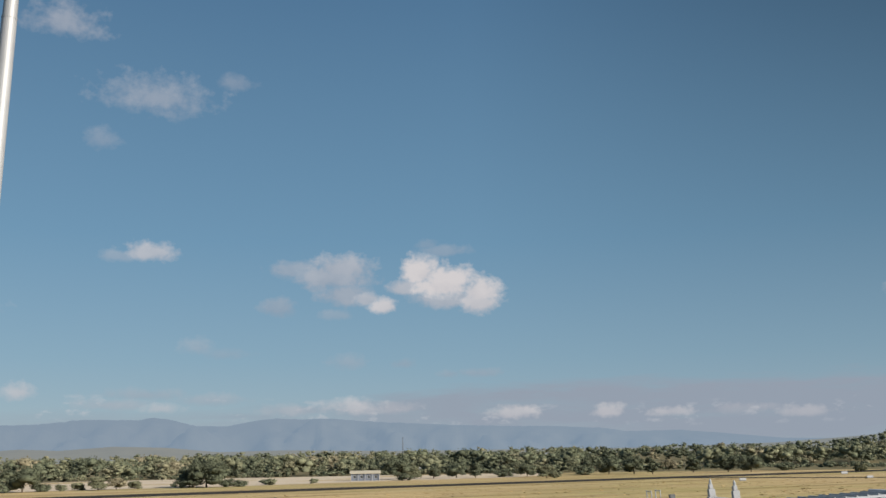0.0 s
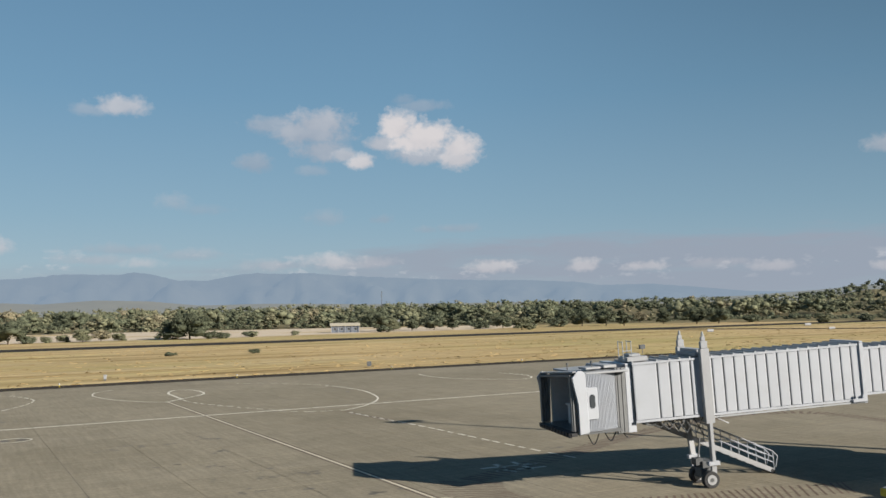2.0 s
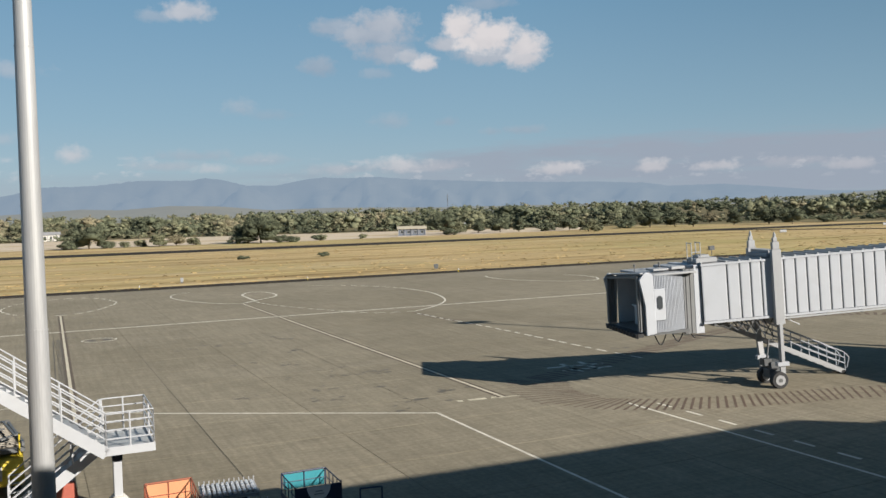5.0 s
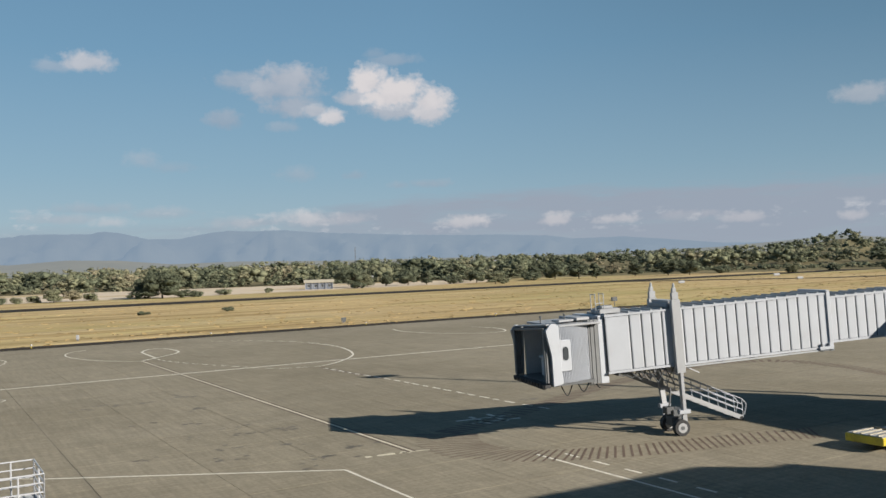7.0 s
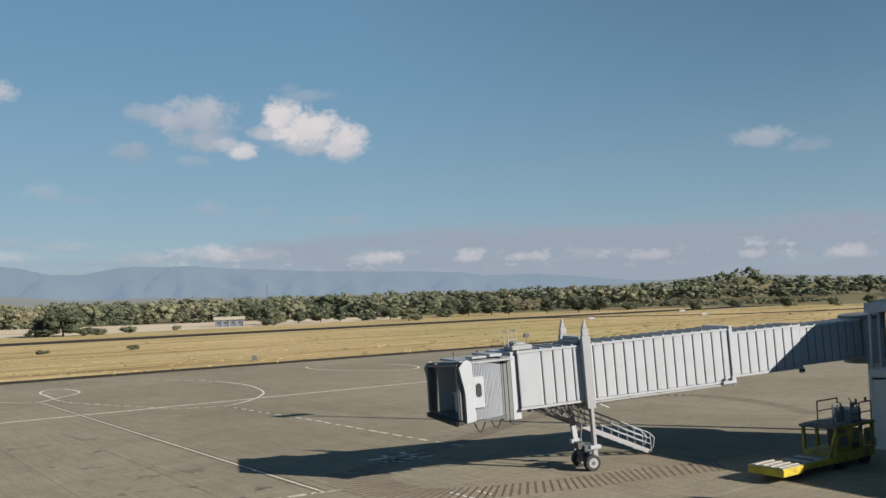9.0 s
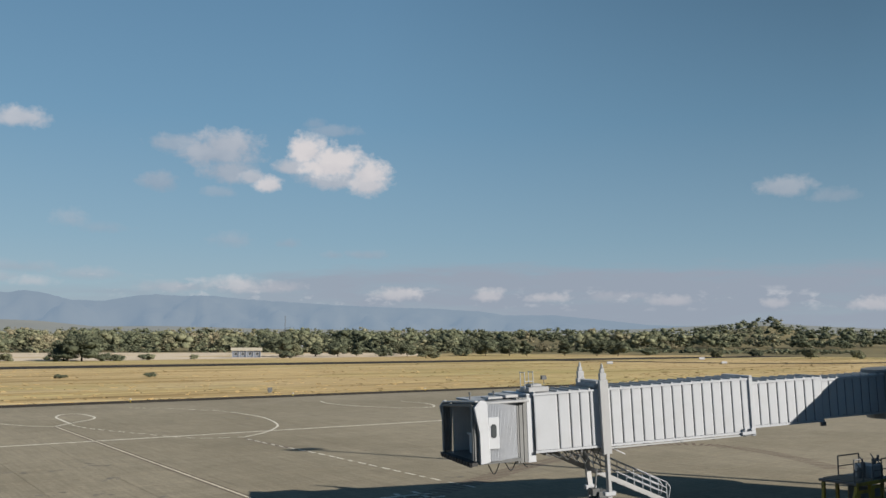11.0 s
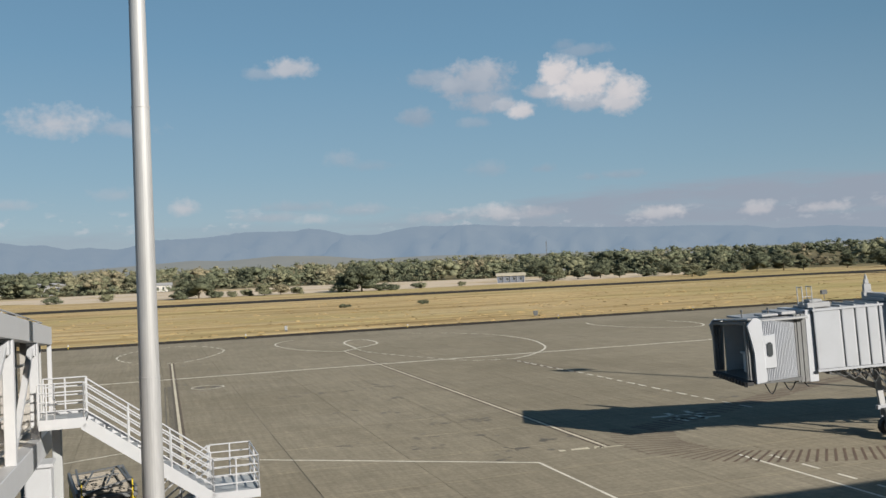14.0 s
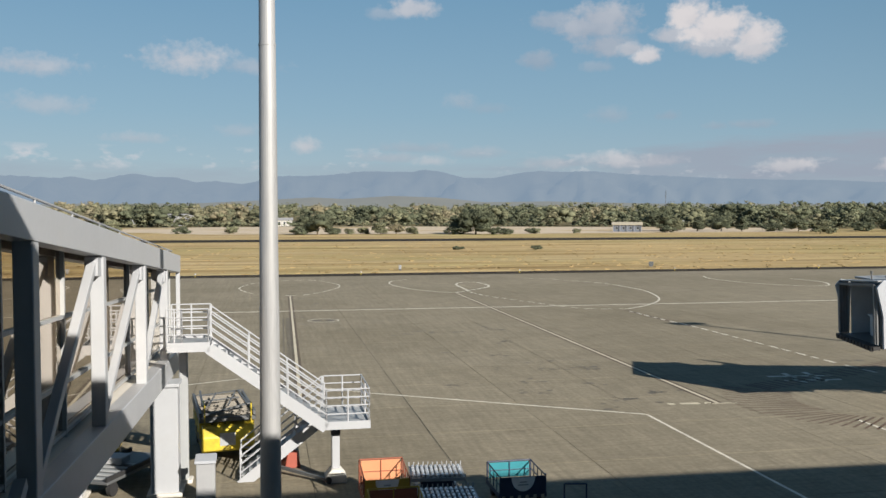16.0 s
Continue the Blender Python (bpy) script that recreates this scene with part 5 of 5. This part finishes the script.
ROLLER = mat("dull roller steel", (0.19, 0.17, 0.14), 0.6, vary=.2)


def container_loader(m, label):
    """A scissor container loader: low chassis, folded scissor, roller platform, front bridge."""
    ob = thing("container_loader", m, label, "loader")
    box_part("chassis", (-1.0, 1.0, -2.0, 2.0, .35, .95), YELLOW, ob, bevel=.04)
    for x in (-.85, .85):
        for y in (-1.3, 1.2):
            bm = BM()
            rod(bm, (x - .13, y, .38), (x + .13, y, .38), .38, 20)
            part("wheel", bm, RUBBER, ob, bevel=.02)
    for k in range(3):
        z = 1.0 + k * .16
        box_part("frame_beam", (-1.05, 1.05, -2.05 + .1 * k, 2.05 - .1 * k, z, z + .1), YELLOW, ob, bevel=.02)
    bm = BM()
    for x in (-.92, .92):
        for sgn in (-1, 1):
            bar(bm, (x, -1.7, 1.2 - .2 * sgn), (x, 1.7, 1.2 + .2 * sgn), .09, .16)
    part("scissor_arm", bm, YELLOW, ob)
    box_part("platform", (-1.1, 1.1, -2.2, 2.1, 1.6, 1.78), DARKGREY, ob, bevel=.03)
    for k in range(14):
        bm = BM()
        rod(bm, (-.95, -1.95 + k * .29, 1.83), (.95, -1.95 + k * .29, 1.83), .055, 8)
        part("roller", bm, ROLLER, ob)
    for x in (-1.05, 1.05):
        box_part("side_guide", (x - .05, x + .05, -2.1, 2.0, 1.8, 1.98), DARKGREY, ob)
    bm = BM()
    for x in (-.7, .1):
        rod(bm, (x, -1.2, 2.02), (x + .5, .9, 2.12), .035, 6)
    rod(bm, (-.8, -.3, 2.08), (.7, .2, 2.05), .035, 6)
    part("lashing_bar", bm, DARKGREY, ob)
    bm = BM()
    prism(bm, [(-2.6, .55), (-1.95, .45), (-1.95, 1.5), (-2.35, 1.45), (-2.6, 1.1)], -1.0, 1.0, "x")
    part("engine_hood", bm, YELLOW, ob, "olive yellow engine hood", bevel=.04)
    box_part("hood_panel", (-.35, .25, -2.62, -2.58, .75, 1.25), GREY, ob)
    bm = BM()
    for x in (-.9, .9):
        rod(bm, (x, -2.3, 1.5), (x, -2.3, 2.35), .03, 6)
    rod(bm, (-.9, -2.3, 2.35), (-.9, -1.6, 2.35), .03, 6)
    part("operator_rail", bm, YELLOW, ob)
    # side lockers with dark plates drawn for their shaded openings, steps and hoses
    for y in (-1.5, -.55, .4, 1.3):
        for sx in (-1, 1):
            box_part("side_opening", (sx * 1.0 - .015, sx * 1.0 + .015, y - .32, y + .32, .5, .86), DARKGREY, ob)
    for y in (-1.75, -.6, .6, 1.75):
        for sx in (-1, 1):
            box_part("frame_post", (sx * 1.02 - .05, sx * 1.02 + .05, y - .06, y + .06, .9, 1.62), YELLOW, ob)
    for k in range(3):
        box_part("step", (.45, .95, -2.85 + .1 * k, -2.6, .3 + .3 * k, .34 + .3 * k), GREY, ob)
    bm = BM()
    for k in range(3):
        rod(bm, (-.6 + .25 * k, -2.05, 1.5), (-.3 + .25 * k, -1.2, 1.05), .035, 6)
    part("hose", bm, RUBBER, ob)
    bm = BM()
    bar(bm, (-1.0, -2.1, 1.86), (1.0, -1.5, 2.16), .1, .06)
    bar(bm, (-1.05, 1.9, 1.86), (1.05, 1.5, 2.1), .1, .06)
    bar(bm, (-.9, -1.4, 2.1), (-.8, 1.6, 2.14), .08, .06)
    bar(bm, (.85, -1.4, 2.12), (.8, 1.5, 2.1), .08, .06)
    part("raised_guide", bm, DARKGREY, ob)
    return ob


container_loader(pose(-1.62, 34.5, 0, 0, 0, 8) @ Matrix.Scale(.9, 4), "yellow scissor container loader parked behind the stair")
container_loader(pose(-6.2, 35.2, 0, 0, 0, 3) @ Matrix.Scale(.9, 4), "yellow scissor container loader parked under the walkway")

ld = thing("platform_loader", pose(.75, .35, 0), "low yellow platform loader with raised rear deck and rails", "loader")
box_part("front_platform", (35.95, 37.6, 23.7, 25.6, .32, .68), YELLOW, ld, bevel=.03)
box_part("long_bed", (37.6, 40.8, 23.9, 25.5, .34, .62), YELLOW, ld, bevel=.03)
for k in range(9):
    box_part("roller_plate", (36.02 + .17 * k, 36.15 + .17 * k, 23.8, 25.5, .68, .72), OFFWHITE, ld)
box_part("bed_plate", (37.7, 40.7, 24.0, 25.4, .62, .65), GREY, ld)
box_part("rear_chassis", (40.4, 44.0, 23.7, 25.5, .35, .85), YELLOW_SHADED, ld, bevel=.04)
box_part("rear_deck", (40.3, 43.9, 23.6, 25.6, 2.0, 2.13), DARKGREY, ld, bevel=.02)
for x in (40.4, 41.6, 42.7, 43.8):
    for y in (23.7, 25.4):
        box_part("deck_post", (x - .07, x + .07, y - .07, y + .07, .9, 1.98), YELLOW_SHADED, ld)
bm = BM()
bar(bm, (39.9, 23.75, .7), (40.5, 23.75, 1.9), .1, .14)
bar(bm, (41.6, 23.75, 1.6), (40.4, 23.75, 1.6), .1, .14)
bar(bm, (40.3, 23.62, 2.06), (43.9, 23.62, 2.06), .06, .16)
part("deck_brace", bm, YELLOW_SHADED, ld)
# dark grey here stands in for the shade under the deck
box_part("engine_box", (42.2, 43.6, 24.1, 25.2, .85, 1.7), DARKGREY, ld, "dark engine box under the deck", bevel=.04)
box_part("control_box", (42.3, 43.4, 24.0, 24.9, 2.15, 2.75), GREY, ld, "grey control box on the deck", bevel=.03)


def hoop(x0, x1, y, z0, z1, mid=True):
    bm = BM()
    rod(bm, (x0, y, z0), (x0, y, z1), .035, 8)
    rod(bm, (x1, y, z0), (x1, y, z1), .035, 8)
    rod(bm, (x0, y, z1), (x1, y, z1), .035, 8)
    if mid:
        rod(bm, (x0, y, (z0 + z1) / 2), (x1, y, (z0 + z1) / 2), .028, 8)
    part("guard_rail", bm, DARKGREY, ld)


hoop(40.35, 41.1, 23.75, 2.1, 3.2)
hoop(41.9, 42.7, 23.7, 2.1, 3.05)
hoop(42.7, 43.8, 23.7, 2.1, 3.1)
hoop(41.9, 43.8, 25.5, 2.1, 3.1)
# the dark plate on each panel stands in for a shaded gap
for x0, x1, z0, z1 in ((40.5, 41.5, 1.0, 1.75), (41.75, 42.55, 1.2, 1.9), (43.0, 43.75, .95, 1.8)):
    box_part("side_panel", (x0, x1, 23.66, 23.7, z0, z1), YELLOW_SHADED, ld, bevel=.01)
    box_part("panel_opening", (x0 + .18, x1 - .18, 23.64, 23.66, z0 + .15, z1 - .15), DARKGREY, ld)
for k in range(7):
    box_part("deck_roller", (40.5 + k * .24, 40.62 + k * .24, 23.75, 25.45, 2.13, 2.19), ROLLER, ld)
for x, h in ((41.75, .55), (42.1, .8), (43.6, .65), (43.1, .9)):
    bm = BM()
    rod(bm, (x, 24.3, 2.12), (x, 24.3, 2.12 + h), .11, 10)
    rod(bm, (x, 24.3, 2.12 + h), (x + .25, 24.6, 2.3 + h), .03, 6)
    part("hydraulic_unit", bm, DARKGREY, ld)
for k in range(4):
    box_part("platform_bar", (36.0, 37.55, 23.95 + k * .42, 24.03 + k * .42, .72, .76), BOARD, ld)
for x in (37.9, 38.9, 39.9):
    box_part("bed_roller_frame", (x - .04, x + .04, 24.0, 25.4, .65, .74), ROLLER, ld)
for x in (41.0, 43.2):
    for y in (23.85, 25.35):
        bm = BM()
        rod(bm, (x, y - .14, .42), (x, y + .14, .42), .42, 20)
        part("wheel", bm, RUBBER, ld, bevel=.02)
for x in (42.5, 43.4):
    bm = BM()
    rod(bm, (x, 23.75, 3.05), (x, 23.75, 3.3), .06, 10)
    part("beacon", bm, DARKGREY, ld)

# ---- baggage carts ----


def cart(x0, x1, y0, y1, deck, back, front, back_mat, front_mat, frame_mat, label):
    ob = thing("baggage_cart", pose((x0 + x1) / 2, (y0 + y1) / 2, 0), label, "baggage cart", "baggage carts")
    w, l = (x1 - x0) / 2, (y1 - y0) / 2
    box_part("deck", (-w, w, -l, l, deck - .06, deck), BOARD, ob)
    bm = BM()
    for x in (-w, w):
        bar(bm, (x, -l, deck - .09), (x, l, deck - .09), .07, .12)
    for y in (-l, 0, l):
        bar(bm, (-w, y, deck - .09), (w, y, deck - .09), .07, .1)
    part("chassis", bm, frame_mat, ob)
    box_part("back_panel", (-w + .05, w - .05, l - .05, l - .01, deck + .03, back - .03), back_mat, ob, bevel=.008)
    bm = BM()
    bx(bm, -w, w, -l - .03, -l + .01, deck - .12, front)
    fp = part("front_panel", bm, front_mat, ob, bevel=.01)
    # pale half disc painted on the front panel
    bm = BM()
    ring = [bm.verts.new((w * .52 * math.cos(a), -l - .036, front - .01 + (front - deck + .1) * .72 * math.sin(a))) for a in np.linspace(math.pi, 2 * math.pi, 17)]
    bm.faces.new(ring)
    part("half_disc_mark", bm, MARK, fp, "pale half disc painted on the panel")
    for k, (q, ww) in enumerate(((.28, .16), (.45, .22))):
        box_part("mark_bar", (-w * ww, w * ww, -l - .042, -l - .039, front - (front - deck) * (q + .07), front - (front - deck) * q), GREY, fp)
    bm = BM()
    for x in (-w, w):
        rod(bm, (x, l, deck - .1), (x, l, back), .025, 8)
        rod(bm, (x, -l, deck - .1), (x, -l, front + .05), .025, 8)
        rod(bm, (x, -l, front), (x, l, back), .02, 8)
        rod(bm, (x, -l, (front + deck) / 2), (x, l, (back + deck) / 2), .016, 8)
        for q in (.25, .5, .75):
            rod(bm, (x, -l + 2 * l * q, deck), (x, -l + 2 * l * q, front + (back - front) * q), .016, 8)
    rod(bm, (-w, l, back), (w, l, back), .028, 8)
    rod(bm, (0, l - .06, deck), (0, l - .06, back), .018, 8)
    rod(bm, (-w, l - .06, (deck + back) / 2), (w, l - .06, (deck + back) / 2), .014, 8)
    part("tube_frame", bm, frame_mat, ob)
    for x in (-w + .12, w - .12):
        for y in (-l + .25, l - .25):
            bm = BM()
            rod(bm, (x - .05, y, .17), (x + .05, y, .17), .17, 16)
            part("wheel", bm, RUBBER, ob)
    bm = BM()
    rod(bm, (0, -l, deck - .15), (0, -l - .5, .25), .025, 8)
    part("tow_bar", bm, frame_mat, ob)
    for k in range(6):
        x = -w + .1 + k * (2 * w - .2) / 5
        box_part("bumper_block", (x - .05, x + .05, -l - .05, -l + .02, deck - .17, deck - .06), BOARD, ob)
    return ob


cart(2.82, 4.16, 25.9, 27.4, .5, 1.25, 1.05, ORANGE, OCHRE, RUST, "baggage cart with orange back and ochre front panel")
cart(6.88, 8.3, 25.65, 27.25, .46, 1.0, .96, TEAL, NAVY, NAVY, "baggage cart with teal back and navy front panel")
cart(2.75, 4.2, 23.0, 24.5, .5, 1.22, 1.02, RUST, RUST, OCHRE, "baggage cart with red brown tarpaulin panels")


def dolly(x, y, rz, label):
    """A container dolly with rows of bright rollers on an open frame."""
    ob = thing("container_dolly", pose(x, y, 0, 0, 0, rz), label, "container dolly", "container dollies")
    bm = BM()
    for sx in (-.8, .8):
        bar(bm, (sx, -.62, .86), (sx, .62, .86), .06, .12)
    for sy in (-.62, -.2, .2, .62):
        bar(bm, (-.8, sy, .86), (.8, sy, .86), .05, .1)
    part("frame", bm, OFFWHITE, ob)
    for r in range(4):
        for k in range(11):
            xx = -.72 + k * .144
            bm = BM()
            rod(bm, (xx, -.56 + r * .3, .95), (xx, -.36 + r * .3, .95), .045, 8)
            part("roller", bm, ALU, ob)
    for sy in (-.66, .66):
        for k in range(12):
            bm = BM()
            rod(bm, (-.82 + k * .149, sy, .9), (-.82 + k * .149, sy * 1.04, 1.04), .018, 6)
            part("guide_pin", bm, OFFWHITE, ob)
    box_part("turntable", (-.5, .5, -.4, .4, .55, .8), NAVY, ob, bevel=.03)
    bm = BM()
    for sx in (-.6, .6):
        bar(bm, (sx, -.5, .42), (sx, .5, .42), .08, .12)
    bar(bm, (-.6, 0, .45), (.6, 0, .45), .1, .12)
    part("chassis", bm, OFFWHITE, ob)
    for sx in (-.6, .6):
        for sy in (-.5, .5):
            bm = BM()
            rod(bm, (sx - .06, sy, .19), (sx + .06, sy, .19), .19, 16)
            part("wheel", bm, RUBBER, ob)
    return ob


d0 = dolly(5.15, 26.8, -6, "container dolly with bright rollers in the terminal's shade")
copy_thing(d0, pose(5.05, 24.5, 0, 0, 0, -4))
copy_thing(d0, pose(9.2, 22.0, 0, 0, 0, -24))
fr = thing("trolley_frame", pose(8.85, 24.3, 0, 0, 0, -10), "dark tube frame of an empty trolley", "trolley")
bm = BM()
for sx in (-.35, .3):
    rod(bm, (sx, .3, .2), (sx, .3, .98), .026, 8)
rod(bm, (-.35, .3, .98), (.3, .3, .98), .026, 8)
part("push_handle", bm, NAVY, fr)
box_part("deck", (-.75, .35, -.7, .35, .42, .48), BOARD, fr)
for sx in (-.6, .25):
    for sy in (-.55, .25):
        bm = BM()
        rod(bm, (sx - .04, sy, .14), (sx + .04, sy, .14), .14, 12)
        part("wheel", bm, RUBBER, fr)
bm = BM()
for sx in (-.6, .25):
    bar(bm, (sx, -.6, .34), (sx, .3, .34), .06, .18)
part("chassis", bm, NAVY, fr)

# ---- airfield signs and lights ----


def edge_light(x, y):
    ob = thing("edge_light", pose(x, y, -.02), "small apron edge light on a short stem", "edge light", "apron edge lights")
    bm = BM()
    rod(bm, (0, 0, 0), (0, 0, .3), .05, 8)
    part("stem", bm, YELLOW, ob)
    bm = BM()
    rod(bm, (0, 0, .3), (0, 0, .5), .12, 10, .08)
    part("lens", bm, OFFWHITE, ob)
    return ob


e0 = edge_light(-9.2, 123.8)
for x in (13.1, 36, 60, 84, 108):
    copy_thing(e0, pose(x, 123.8, -.02))


def sign(x, y, w, h, material, label):
    ob = thing("airfield_sign", pose(x, y, -.06, 0, 0, -20), label, "sign", "airfield signs")
    box_part("panel", (-w / 2, w / 2, -.12, .12, .2, h), material, ob, bevel=.02)
    box_part("foot", (-w / 2 + .1, w / 2 - .1, -.2, .2, 0, .2), DARKGREY, ob)
    return ob


sign(19.9, 132.5, .4, .8, OFFWHITE, "small white marker board on the dry grass")
sign(60.8, 133.8, .75, .8, DARKGREY, "dark square marker board on the dry grass")
sign(221, 215, 2.2, .9, OFFWHITE, "white low sign beside the runway")
sign(300, 240, 2.6, 1.0, OFFWHITE, "white low sign beside the runway")
sign(262, 200, 2.2, .8, OFFWHITE, "white low sign beside the taxiway")

# ---- houses at the field's end ----


def house(x, y, rz, w, d, h, wall, roof, label):
    ob = thing("house", pose(x, y, -.06, 0, 0, rz), label, "house")
    box_part("wall", (-w / 2, w / 2, -d / 2, d / 2, 0, h), wall, ob)
    bm = BM()
    prism(bm, [(-d / 2 - .6, h - .1), (0, h + d * .16), (d / 2 + .6, h - .1), (d / 2 + .6, h + .08), (0, h + d * .16 + .2), (-d / 2 - .6, h + .08)], -w / 2 - .6, w / 2 + .6, "x")
    part("roof", bm, roof, ob)
    n = max(2, int(w / 2.4))
    for k in range(n):
        xx = -w / 2 + w * (k + .5) / n
        win = box_part("window", (xx - .5, xx + .5, -d / 2 - .04, -d / 2, h * .35, h * .72), GLASS_DARK, ob)
        box_part("window_frame", (xx - .6, xx + .6, -d / 2 - .02, -d / 2 + .01, h * .31, h * .76), OFFWHITE, win)
    for k in range(n + 1):
        xx = -w / 2 + w * k / n
        box_part("porch_post", (xx - .09, xx + .09, -d / 2 - .55, -d / 2 - .37, 0, h - .05), OFFWHITE, ob)
    return ob


# walls in dark colour take the place of an open, shaded inside
house(149, 352, -22, 11.5, 6, 2.9, BLUE, BOARD, "low blue grey house with pale sheet roof")
house(214, 440, -24, 7, 5, 2.8, WALL, ROOFING, "small pale house with grey roof by the trees")
house(-46, 520, 5, 13, 8, 5.5, OFFWHITE, ROOFING, "white house half hidden in the wood")
house(-75, 560, 5, 10, 8, 5.0, OFFWHITE, ROOFING, "white house half hidden in the wood")
shed = house(8, 505, 0, 14, 7, 3.5, WALL, ROOFING, "long low shed at the wood's edge")

tower = thing("radio_mast", pose(326, 690, 1.3), "thin lattice radio mast above the far trees", "radio mast")
for k in range(3):
    bm = BM()
    a = k * 2.094
    rod(bm, (math.cos(a) * .9, math.sin(a) * .9, -2), (math.cos(a) * .25, math.sin(a) * .25, 24), .08, 5)
    part("mast_leg", bm, DARKGREY, tower)
for k in range(9):
    bm = BM()
    z = 1 + k * 2.5
    r = .9 - .65 * z / 24
    for j in range(3):
        a, b = j * 2.094, (j + 1) * 2.094
        rod(bm, (math.cos(a) * r, math.sin(a) * r, z), (math.cos(b) * r, math.sin(b) * r, z + 1.2), .06, 4)
    part("lattice_ring", bm, DARKGREY, tower)

# ---- concrete slabs, last ----
SL = 5.0
X0, Y00 = -18.5, 15.0
bm = BM()
bx(bm, .010, SL - .010, .014, SL - .014, -.03, 0)
slab_mesh = mesh_of(bm, "slab", CONCRETE)
cols, rows_n = 18, 16
for i in range(cols):
    for j in range(rows_n):
        ob = new("slab", slab_mesh)
        ob.parent = apron
        ob.location = (X0 + i * SL, Y00 + j * SL, 0)
vs, fs = [], []
for i in range(-40, 56):
    for j in range(-15, 22):
        if 0 <= i < cols and 0 <= j < rows_n:
            continue
        x, y = X0 + i * SL, Y00 + j * SL
        if y > 121:
            continue
        y1 = min(y + SL - .008, 121.5)
        n = len(vs)
        vs += [(x + .008, y + .008, 0), (x + SL - .008, y + .008, 0), (x + SL - .008, y1, 0), (x + .008, y1, 0),
               (x + .008, y + .008, -.02), (x + SL - .008, y + .008, -.02), (x + SL - .008, y1, -.02), (x + .008, y1, -.02)]
        fs += [(n, n + 1, n + 2, n + 3), (n, n + 4, n + 5, n + 1), (n + 1, n + 5, n + 6, n + 2), (n + 2, n + 6, n + 7, n + 3), (n + 3, n + 7, n + 4, n)]
field = new("slab_field", from_lists("slab_field", vs, fs, CONCRETE_FAR))
field.parent = apron
field["kind"] = "stuff"
